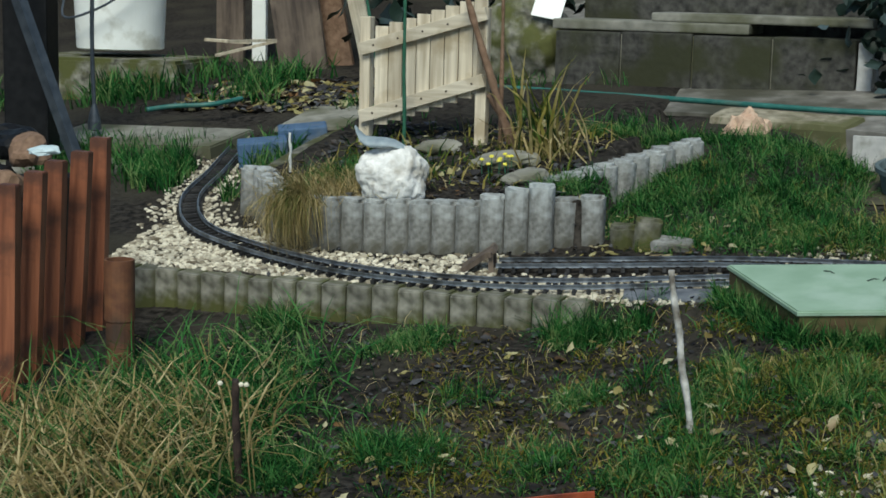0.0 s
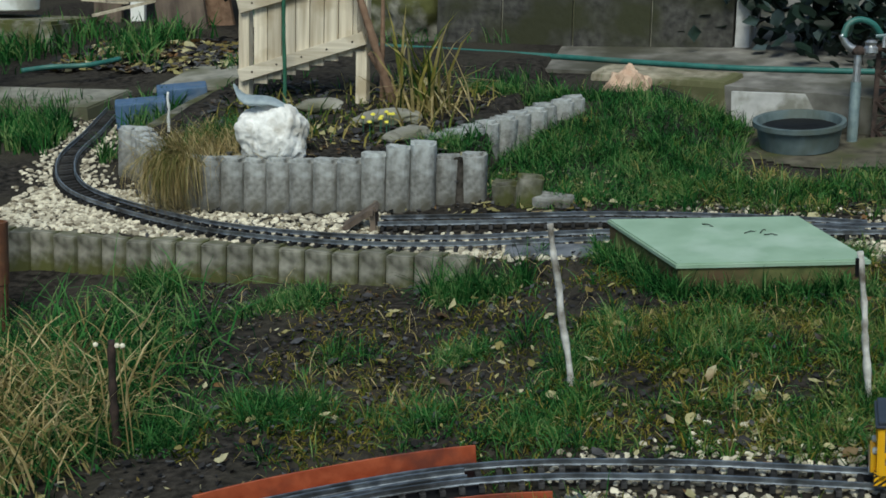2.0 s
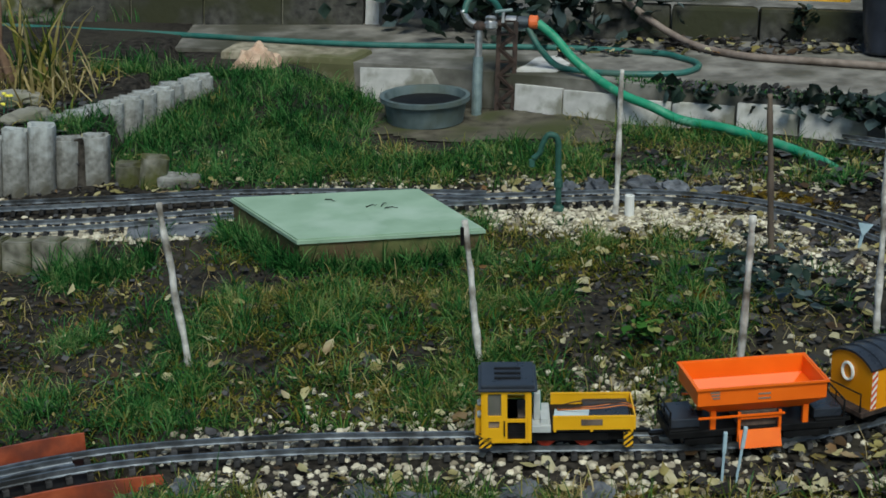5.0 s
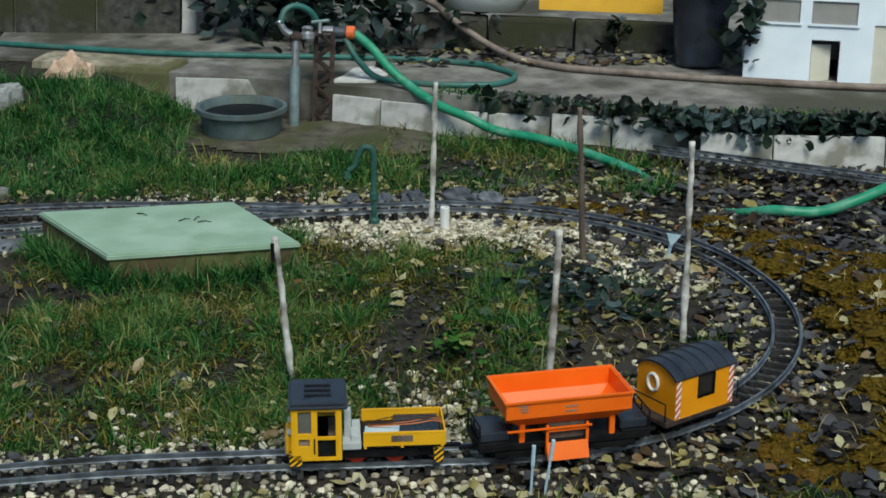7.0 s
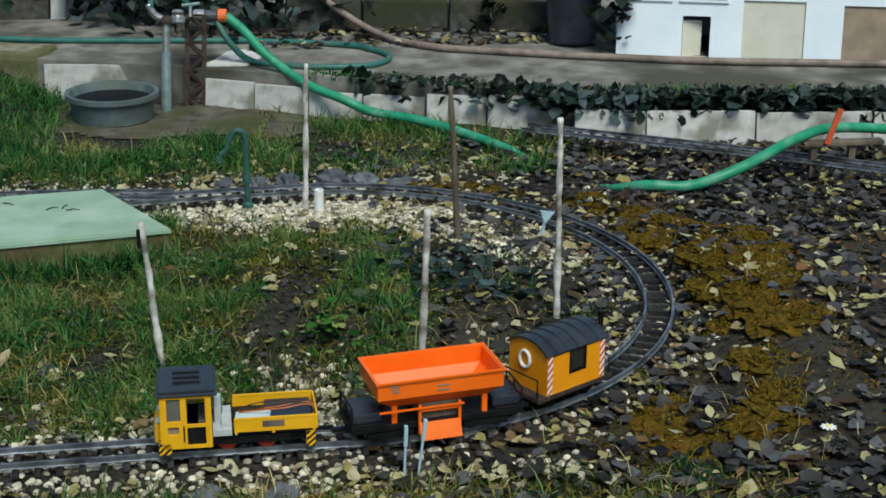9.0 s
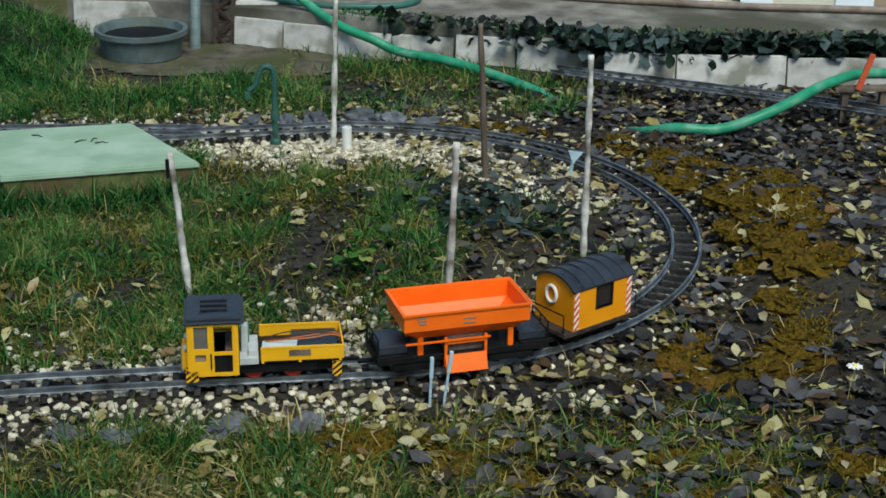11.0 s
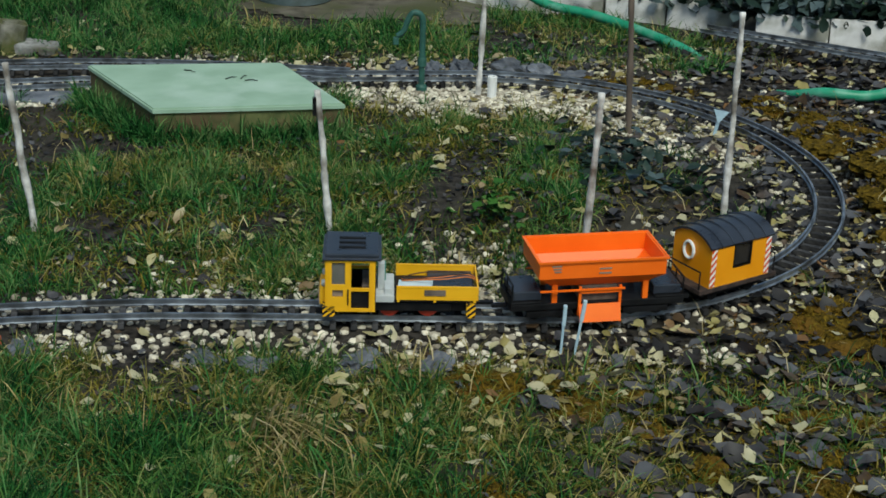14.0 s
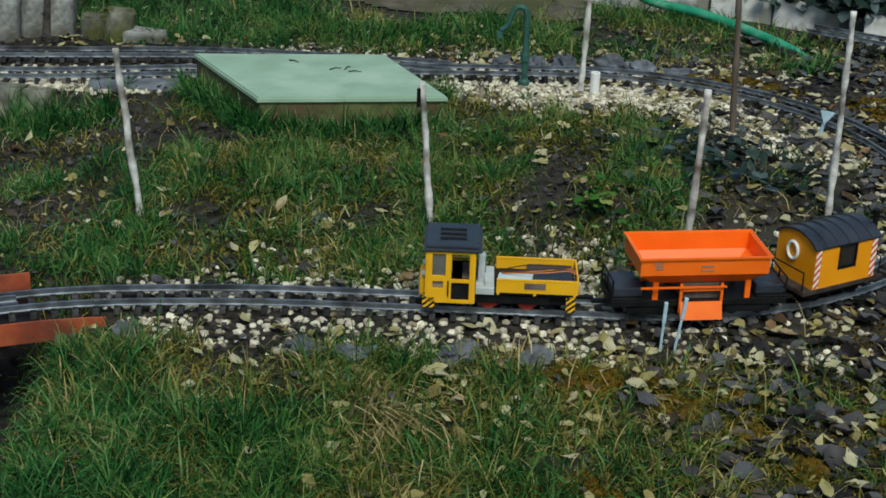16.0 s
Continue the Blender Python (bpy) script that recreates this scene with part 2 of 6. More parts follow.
HOSEORANGE = mat("orange_coupling", (0.68, 0.14, 0.04), (0.76, 0.18, 0.06), 40, 0.45, 0.05)
BOWL = mat("grey_green_tub", (0.07, 0.10, 0.105), (0.12, 0.155, 0.16), 30, 0.6, 0.15, c=(0.08, 0.10, 0.09), cscale=10, cmix=0.4)
BLUEBOX = mat("blue_painted_block", (0.045, 0.095, 0.18), (0.085, 0.145, 0.25), 30, 0.6, 0.2, c=(0.13, 0.16, 0.20), cscale=9, cmix=0.4)
BUCKET = mat("white_bucket", (0.76, 0.77, 0.74), (0.84, 0.85, 0.82), 14, 0.45, 0.1, c=(0.55, 0.54, 0.48), cscale=10, cmix=0.15)
HOUSE = mat("white_board_house", (0.66, 0.72, 0.80), (0.74, 0.80, 0.87), 10, 0.5, 0.05)
HOUSEGREY = mat("grey_window_board", (0.22, 0.21, 0.20), (0.27, 0.26, 0.25), 20, 0.5, 0.05)
HOUSETAN = mat("tan_door_board", (0.52, 0.50, 0.42), (0.58, 0.56, 0.48), 20, 0.6, 0.08)
HOUSEBROWN = mat("brown_door_board", (0.20, 0.15, 0.11), (0.30, 0.23, 0.17), 20, 0.7, 0.2)
POT = mat("dark_blue_pot", (0.02, 0.025, 0.04), (0.06, 0.07, 0.10), 14, 0.3, 0.05)
CRATE = mat("yellow_crate", (0.66, 0.36, 0.03), (0.74, 0.42, 0.04), 20, 0.5, 0.05)
SCULPT = mat("blue_grey_ornament", (0.20, 0.25, 0.28), (0.32, 0.37, 0.40), 40, 0.6, 0.2)
SIGNBLUE = mat("pale_blue_sign", (0.28, 0.40, 0.48), (0.42, 0.55, 0.62), 40, 0.5, 0.05)
CLAMP = mat("red_clamp", (0.45, 0.07, 0.03), (0.55, 0.10, 0.04), 40, 0.5, 0.05)
CANE = mat("green_cane", (0.025, 0.10, 0.06), (0.05, 0.16, 0.10), 40, 0.5, 0.1)
CRANEGREEN = mat("dark_green_cast_iron", (0.016, 0.062, 0.048), (0.032, 0.105, 0.082), 60, 0.6, 0.2)
EARTH = mat("trodden_earth", (0.055, 0.050, 0.038), (0.135, 0.122, 0.095), 24, 0.9, 0.5, c=(0.060, 0.066, 0.030), cscale=6, cmix=0.5, spec=0.1)
STEM = mat("brown_stem", (0.13, 0.075, 0.045), (0.24, 0.15, 0.10), 50, 0.8, 0.3)
MOSS = mat("yellow_brown_moss", (0.030, 0.022, 0.004), (0.150, 0.095, 0.012), 110, 0.95, 1.0, c=(0.12, 0.065, 0.012), cscale=9, cmix=0.5, depth=0.012, spec=0.05)
GRASS = leafy("grass", [(0.004, 0.024, 0.007), (0.014, 0.070, 0.016), (0.030, 0.135, 0.030), (0.075, 0.200, 0.055), (0.19, 0.27, 0.10)])
GRASSDULL = leafy("winter_grass", [(0.012, 0.034, 0.009), (0.045, 0.085, 0.018), (0.12, 0.145, 0.026), (0.24, 0.205, 0.05), (0.42, 0.34, 0.15)])
GRASSMIX = leafy("olive_lawn_grass", [(0.006, 0.028, 0.006), (0.022, 0.082, 0.015), (0.055, 0.150, 0.028), (0.120, 0.210, 0.050), (0.27, 0.29, 0.10)])
FUZZ = leafy("olive_moss_fuzz", [(0.014, 0.024, 0.005), (0.045, 0.062, 0.010), (0.105, 0.105, 0.016), (0.18, 0.15, 0.028), (0.26, 0.21, 0.06)], 0.8, 0.2, 0.03)
FUZZBROWN = leafy("rusty_moss_fuzz", [(0.018, 0.012, 0.002), (0.060, 0.040, 0.005), (0.13, 0.080, 0.008), (0.19, 0.115, 0.012), (0.15, 0.13, 0.022)], 0.8, 0.15, 0.03)
STRAW = leafy("straw", [(0.10, 0.12, 0.035), (0.26, 0.20, 0.08), (0.42, 0.33, 0.16), (0.52, 0.43, 0.24)])
LEAFPALE = leafy("pale_fallen_leaves", [(0.17, 0.13, 0.045), (0.31, 0.27, 0.105), (0.40, 0.36, 0.175), (0.50, 0.465, 0.30), (0.20, 0.11, 0.05)], 0.6)
LEAFDARK = leafy("dark_fallen_leaves", [(0.010, 0.009, 0.009), (0.026, 0.024, 0.023), (0.048, 0.045, 0.046), (0.092, 0.094, 0.102), (0.058, 0.036, 0.019)], 0.5, 0.1, 0.2)
IVY = leafy("ivy_leaves", [(0.005, 0.010, 0.006), (0.010, 0.021, 0.014), (0.020, 0.036, 0.027), (0.065, 0.092, 0.096)], 0.45, 0.1, 0.2)


# ---- building blocks ----
def obj(name, bm, material, parent=None, smooth=False):
    me = bpy.data.meshes.new(name)
    bm.normal_update()
    bm.to_mesh(me)
    bm.free()
    me.materials.append(material)
    if smooth:
        for poly in me.polygons:
            poly.use_smooth = True
    ob = new(name, me)
    ob.parent = parent
    return ob


def part(name, bm, material, parent, label="", smooth=False):
    ob = obj(name, bm, material, parent, smooth)
    return tagged(ob, label) if label else ob


def thing(name, m, label, category, group="", kind=""):
    e = new(name)
    e.empty_display_size = 0.02
    e.matrix_world = m
    return tagged(e, label, category, group, kind)


def one(name, bm, material, m, label, category, group="", kind="", smooth=False):
    ob = obj(name, bm, material, None, smooth)
    ob.matrix_world = m
    return tagged(ob, label, category, group, kind)


def box(bm, x0, x1, y0, y1, z0, z1, bev=0.0):
    vs = [bm.verts.new(p) for p in ((x0, y0, z0), (x1, y0, z0), (x1, y1, z0), (x0, y1, z0), (x0, y0, z1), (x1, y0, z1), (x1, y1, z1), (x0, y1, z1))]
    fs = [bm.faces.new([vs[i] for i in q]) for q in ((0, 3, 2, 1), (4, 5, 6, 7), (0, 1, 5, 4), (1, 2, 6, 5), (2, 3, 7, 6), (3, 0, 4, 7))]
    if bev:
        es = list({e for f in fs for e in f.edges})
        bmesh.ops.bevel(bm, geom=es, offset=bev, segments=2, affect="EDGES", profile=0.6)
    return vs


def boxes(*specs, bev=0.0):
    bm = bmesh.new()
    for s in specs:
        box(bm, *s, bev=bev)
    return bm


def prism(outline, z0, z1, bev=0.0):
    """An upright prism over an outline."""
    bm = bmesh.new()
    lo = [bm.verts.new((x, y, z0)) for x, y in outline]
    hi = [bm.verts.new((x, y, z1)) for x, y in outline]
    n = len(outline)
    bm.faces.new(lo[::-1])
    top = bm.faces.new(hi)
    for i in range(n):
        bm.faces.new((lo[i], lo[(i + 1) % n], hi[(i + 1) % n], hi[i]))
    if bev:
        bmesh.ops.bevel(bm, geom=list(top.edges), offset=bev, segments=2, affect="EDGES")
    bmesh.ops.recalc_face_normals(bm, faces=bm.faces)
    return bm


def curve_points(pts, n=12):
    """A smooth line through points."""
    p = [Vector(q) for q in pts]
    out = []
    for i in range(len(p) - 1):
        a, b, c, d = p[max(i - 1, 0)], p[i], p[i + 1], p[min(i + 2, len(p) - 1)]
        for j in range(n):
            t = j / n
            out.append(0.5 * ((2 * b) + (c - a) * t + (2 * a - 5 * b + 4 * c - d) * t * t + (3 * b - a - 3 * c + d) * t ** 3))
    out.append(p[-1])
    return out


def tube(pts, r, sides=8, taper=None, wob=0.0, bm=None):
    bm = bm or bmesh.new()
    rings = []
    up = Vector((0.13, 0.31, 0.94))
    for i, p in enumerate(pts):
        d = (pts[min(i + 1, len(pts) - 1)] - pts[max(i - 1, 0)]).normalized()
        s = d.cross(up)
        s = s.normalized() if s.length > 1e-4 else d.orthogonal().normalized()
        u = s.cross(d)
        rr = r if taper is None else r + (taper - r) * i / max(1, len(pts) - 1)
        rr *= 1 + wob * random.uniform(-1, 1)
        rings.append([bm.verts.new(p + rr * (math.cos(a) * s + math.sin(a) * u)) for a in (2 * math.pi * k / sides for k in range(sides))])
    for a, b in zip(rings, rings[1:]):
        for k in range(sides):
            bm.faces.new((a[k], a[(k + 1) % sides], b[(k + 1) % sides], b[k]))
    bm.faces.new(rings[0][::-1])
    bm.faces.new(rings[-1])
    bmesh.ops.recalc_face_normals(bm, faces=bm.faces)
    return bm


def lathe(profile, sides=28):
    """A body turned round z from (radius, height) pairs."""
    bm = bmesh.new()
    rings = [[bm.verts.new((r * math.cos(a), r * math.sin(a), z)) for a in (2 * math.pi * k / sides for k in range(sides))] for r, z in profile]
    for a, b in zip(rings, rings[1:]):
        for k in range(sides):
            bm.faces.new((a[k], a[(k + 1) % sides], b[(k + 1) % sides], b[k]))
    bm.faces.new(rings[0][::-1])
    bm.faces.new(rings[-1])
    return bm


def lump(rx, ry, rz, rough=0.25, seed=0, sub=3, freq=3.0):
    """A stone: a rounded body pushed about by noise, with a flat foot."""
    bm = bmesh.new()
    bmesh.ops.create_icosphere(bm, subdivisions=sub, radius=1)
    off = Vector((seed * 3.7, seed * 1.9, seed * 5.3))
    for v in bm.verts:
        k = 1 + rough * noise.noise(v.co * freq * 0.5 + off) + 0.35 * rough * noise.noise(v.co * freq * 2 + off)
        v.co = Vector((v.co.x * rx * k, v.co.y * ry * k, max(v.co.z, -0.55) * rz * k))
    return bm


# the garden climbs away from the camera, so what stands plumb leans against its plane
PLUMB = pose(0, 0, 0, -8, 2.5, 0)


def upright(x, y, z, turn=0.0, rx=0.0, ry=0.0):
    return Matrix.Translation((x, y, z)) @ PLUMB @ pose(0, 0, 0, rx, ry, turn)


def ease(a, b, x):
    t = min(1, max(0, (x - a) / (b - a)))
    return t * t * (3 - 2 * t)


# ---- track lines ----
CX, CY, R = 0.388, 3.50, 0.60
left_front = curve_points([(-1.35, 2.02, 0), (-1.05, 2.36, 0), (-0.835, 2.60, 0), (-0.66, 2.735, 0), (-0.44, 2.845, 0), (-0.19, 2.888, 0), (0.06, 2.897, 0), (CX, CY - R, 0)], 10)
arc = [Vector((CX + R * math.cos(a), CY + R * math.sin(a), 0)) for a in (radians(-90 + 180 * i / 48) for i in range(1, 48))]
back = curve_points([(CX, CY + R, 0), (0.0, 4.065, 0), (-0.42, 3.995, 0), (-0.76, 3.926, 0), (-1.016, 3.922, 0), (-1.306, 3.98, 0), (-1.577, 4.11, 0), (-1.815, 4.29, 0), (-1.965, 4.55, 0), (-2.03, 4.85, 0), (-2.10, 5.15, 0)], 10)
MAIN = left_front + arc + back
SIDING = curve_points([(-0.95, 4.058, 0), (-0.70, 4.09, 0), (-0.44, 4.125, 0), (-0.15, 4.125, 0), (0.12, 4.098, 0)], 10)
FARLINE = curve_points([(0.95, 4.47, 0), (1.15, 4.355, 0), (1.51, 4.137, 0), (1.85, 3.90, 0), (2.3, 3.55, 0)], 8)
TRACKPTS = np.array([(p.x, p.y) for p in MAIN + SIDING])


def near_track(x, y):
    """Distance of many points from the nearest track."""
    out = np.full(len(x), 9.0)
    for px, py in TRACKPTS:
        np.minimum(out, np.hypot(x - px, y - py), out=out)
    return out


# ---- ground ----
def pal_line(x):
    """The front line of the raised bed."""
    return 4.15 + 0.28 * ease(-1.42, -1.75, x) ** 1.5 + 0.045 * ease(-1.1, -0.8, x)


def terrace_line(x):
    return 5.06 - 0.42 * ((x + 0.22) if x > -0.22 else 0.53 * (x + 0.22)) if x < 1.04 else 4.53 - 0.15 * (x - 1.04)


def edge_line(x):
    """The line of the edging blocks below the track."""
    return 3.955 - 0.104 * (x + 1.85)


def height(x, y):
    z = 0.012 * noise.noise(Vector((x * 2.3, y * 2.3, 0))) + 0.008 * noise.noise(Vector((x * 7, y * 7, 3)))
    z -= (0.080 - 0.025 * ease(-1.5, -0.8, x)) * (1 - ease(-0.72, -0.30, x)) * (1 - ease(edge_line(x) - 0.015, edge_line(x) + 0.02, y)) * ease(2.2, 2.6, y)
    z += 0.035 * ease(3.1, 3.3, y) * (1 - ease(3.55, 3.8, y)) * ease(-0.1, 0.3, x) * (1 - ease(0.6, 0.8, x))
    # hollow under the bridge
    z -= 0.16 * ease(-0.80, -0.72, x) * (1 - ease(-0.43, -0.37, x)) * ease(2.35, 2.5, y) * (1 - ease(2.95, 3.02, y))
    # raised bed and the grass bank behind it
    if -1.70 < x < -0.78 and y > pal_line(x) + 0.05:
        z += 0.105
    else:
        z += 0.085 * ease(4.32, 4.95, y) * ease(-1.0, -0.7, x) * (1 - ease(-0.45, -0.15, x))
    if x <= -1.70:
        z += 0.025 * ease(4.9, 5.2, y)
    z += 0.05 * ease(0.95, 1.15, x) * ease(2.7, 3.0, y) * (1 - ease(3.5, 3.8, y)) * (1 - ease(1.25, 1.45, x))
    dist = min(np.hypot(TRACKPTS[:, 0] - x, TRACKPTS[:, 1] - y)) if y < 5.4 else 9
    if not (-0.82 < x < -0.36 and y < 3.05):
        k = 1.0 if x < -0.68 and y < edge_line(x) else ease(0.05, 0.11, dist)
        z = z * k - 0.003 * (1 - k)
    return z


def grid_lines(lo, hi, step, far):
    a = list(np.arange(lo, hi + 1e-6, step))
    out, d = [], step
    v = hi
    while v < far:
        d *= 1.6
        v += d
        out.append(v)
    pre, d, v = [], step, lo
    while v > -far:
        d *= 1.6
        v -= d
        pre.append(v)
    return pre[::-1] + a + out


gx, gy = grid_lines(-2.6, 2.2, 0.02, 400), grid_lines(1.9, 6.4, 0.02, 400)
verts = [(x, y, height(x, y) if -3 < x < 3 and 1.5 < y < 7 else 0.0) for y in gy for x in gx]
w = len(gx)
faces = [(j * w + i, j * w + i + 1, (j + 1) * w + i + 1, (j + 1) * w + i) for j in range(len(gy) - 1) for i in range(w - 1)]
me = bpy.data.meshes.new("ground")
me.from_pydata(verts, [], faces)
me.materials.append(SOIL)
for poly in me.polygons:
    poly.use_smooth = True
tagged(new("ground", me), "dark damp garden soil with moss and worn patches", "ground", kind="structure")
GZ = np.array([v[2] for v in verts]).reshape(len(gy), w)
GXA, GYA = np.array(gx), np.array(gy)


def ground_z(x, y):
    """The ground's height under many points."""
    x, y = np.atleast_1d(x), np.atleast_1d(y)
    i = np.clip(np.searchsorted(GXA, x) - 1, 0, len(GXA) - 2)
    j = np.clip(np.searchsorted(GYA, y) - 1, 0, len(GYA) - 2)
    u = (x - GXA[i]) / (GXA[i + 1] - GXA[i])
    v = (y - GYA[j]) / (GYA[j + 1] - GYA[j])
    return (GZ[j, i] * (1 - u) + GZ[j, i + 1] * u) * (1 - v) + (GZ[j + 1, i] * (1 - u) + GZ[j + 1, i + 1] * u) * v


def gz(x, y):
    return float(ground_z(x, y)[0])


# terrace: a raised concrete strip along the back
line = [(-1.72, 5.50), (-0.65, 5.30)] + [(x, terrace_line(x) + 0.03) for x in (-0.3, 0.0, 0.3, 0.6, 0.9, 1.04, 1.3, 1.7, 2.3, 3.2)]
bm = prism(line + [(3.4, 9.0), (-1.72, 9.0)], -0.05, 0.098, 0.012)
one("terrace", bm, PATHCRETE, Matrix(), "worn grey concrete terrace with damp mossy patches", "terrace", kind="structure")

# ---- railway ----
def frames_along(pts, step, start=0.0):
    """Places and directions at even steps along a line."""
    seg = [(b - a).length for a, b in zip(pts, pts[1:])]
    total, out, d, i, acc = sum(seg), [], start, 0, 0.0
    while d < total:
        while i < len(seg) - 1 and acc + seg[i] < d:
            acc += seg[i]
            i += 1
        t = (d - acc) / seg[i]
        p = pts[i].lerp(pts[i + 1], min(1, t))
        q = (pts[min(i + 2, len(pts) - 1)] - pts[max(i - 1, 0)])
        out.append((p, math.atan2(q.y, q.x)))
        d += step
    return out


def sweep(pts, off, prof):
    """A profile (across, up) carried along a line at a sideways offset."""
    bm = bmesh.new()
    rings = []
    for p, a in frames_along(pts, 0.012):
        n = Vector((-math.sin(a), math.cos(a), 0))
        rings.append([bm.verts.new(p + n * (off + u) + Vector((0, 0, v))) for u, v in prof])
    k = len(prof)
    for a, b in zip(rings, rings[1:]):
        for i in range(k):
            bm.faces.new((a[i], a[(i + 1) % k], b[(i + 1) % k], b[i]))
    bm.faces.new(rings[0][::-1])
    bm.faces.new(rings[-1])
    bmesh.ops.recalc_face_normals(bm, faces=bm.faces)
    return bm


RAILPROF = [(-0.0029, 0.011), (0.0029, 0.011), (0.0029, 0.0122), (0.0011, 0.0135), (0.0011, 0.0175), (0.0018, 0.0185), (0.0018, 0.021), (-0.0018, 0.021), (-0.0018, 0.0185), (-0.0011, 0.0175), (-0.0011, 0.0135), (-0.0029, 0.0122)]


def sleeper_mesh():
    bm = boxes((-0.0045, 0.0045, -0.035, 0.035, 0.001, 0.0095))
    for s in (-1, 1):
        for y in (s * 0.024 - 0.0062, s * 0.024 + 0.0042):
            box(bm, -0.0035, 0.0035, y, y + 0.002, 0.0095, 0.0135)
    me = bpy.data.meshes.new("sleeper")
    bm.to_mesh(me)
    bm.free()
    me.materials.append(SLEEPER)
    return me


SLEEPERMESH = sleeper_mesh()


def railway(name, pts, label, z=0.0):
    t = thing(name, Matrix.Translation((0, 0, z)), label, "railway track")
    for s in (-1, 1):
        part("rail", sweep(pts, s * 0.024, RAILPROF), RAIL, t)
    return t


main_track = railway("railway_track", MAIN, "model railway track, dull steel rails on black sleepers, in gravel")
siding = railway("railway_siding", SIDING, "short siding of model track ending beside the concrete posts")
far_track = railway("railway_track", FARLINE, "model track beside the terrace, half hidden by leaves", 0.02)
# guard rails on the bridge
deck = [p for p in MAIN[:62] if -0.80 < p.x < -0.44]
for s in (-0.012, 0.012):
    part("guard_rail", sweep(deck, s, RAILPROF), RAIL, main_track)

# bridge girders
bridge = thing("girder_bridge", Matrix(), "red-painted curved girder bridge under the model track", "bridge")
rear = [p for p in MAIN[:62] if -0.812 < p.x < -0.42]
part("girder", sweep(rear, 0.064, [(-0.002, -0.008), (0.002, -0.008), (0.002, 0.031), (-0.002, 0.031)]), REDGIRDER, bridge)
part("girder", sweep([p for p in MAIN[:62] if -0.86 < p.x < -0.33], -0.064, [(-0.002, -0.020), (0.002, -0.020), (0.002, 0.012), (-0.002, 0.012)]), REDGIRDER, bridge)
part("flange", sweep(rear, 0.052, [(-0.012, -0.008), (0.008, -0.008), (0.008, -0.004), (-0.012, -0.004)]), REDGIRDER, bridge)
part("flange", sweep([p for p in MAIN[:62] if -0.86 < p.x < -0.33], -0.052, [(-0.008, -0.008), (0.012, -0.008), (0.012, -0.004), (-0.008, -0.004)]), REDGIRDER, bridge)
part("deck", sweep(rear, 0, [(-0.045, -0.006), (0.045, -0.006), (0.045, 0.0), (-0.045, 0.0)]), BLACK, bridge)
one("bridge_footing", boxes((-0.05, 0.05, -0.035, 0.035, -0.16, -0.010), bev=0.008), EDGECRETE, pose(-0.36, 2.80, 0, 0, 0, 12), "mossy concrete footing under the bridge end", "footing")
one("bridge_strut", tube([Vector((0, 0, -0.16)), Vector((0.004, 0, -0.09)), Vector((0, 0.003, -0.012))], 0.007, 6, wob=0.1), TWIG, pose(-0.50, 2.775, 0), "pale stick propping the bridge", "prop")


# ---- train: railcar, hopper and van ----
def wheel(r, w):
    return lathe([(r * 0.9, -w / 2), (r, -w / 2), (r, w * 0.1), (r * 1.16, w * 0.1), (r * 1.16, w / 2), (r * 0.5, w / 2)], 20)


def axle(parent, x, r, material):
    for s in (-1, 1):
        bm = wheel(r, 0.007)
        bm.transform(pose(x, s * 0.024, r, 90 * s, 0, 0))
        part("wheel", bm, material, parent, smooth=False)


def framed(x0, x1, z0, z1, y, t, holes):
    """A wall in the plane y, with rectangular holes (x0, x1, z0, z1) cut right through it."""
    xs = sorted({x0, x1, *[h[0] for h in holes], *[h[1] for h in holes]})
    zs = sorted({z0, z1, *[h[2] for h in holes], *[h[3] for h in holes]})
    bm = bmesh.new()
    for a, b in zip(xs, xs[1:]):
        for c, d in zip(zs, zs[1:]):
            mx, mz = (a + b) / 2, (c + d) / 2
            if not any(h[0] < mx < h[1] and h[2] < mz < h[3] for h in holes):
                box(bm, a, b, y - t / 2, y + t / 2, c, d)
    bmesh.ops.remove_doubles(bm, verts=bm.verts, dist=1e-5)
    return bm


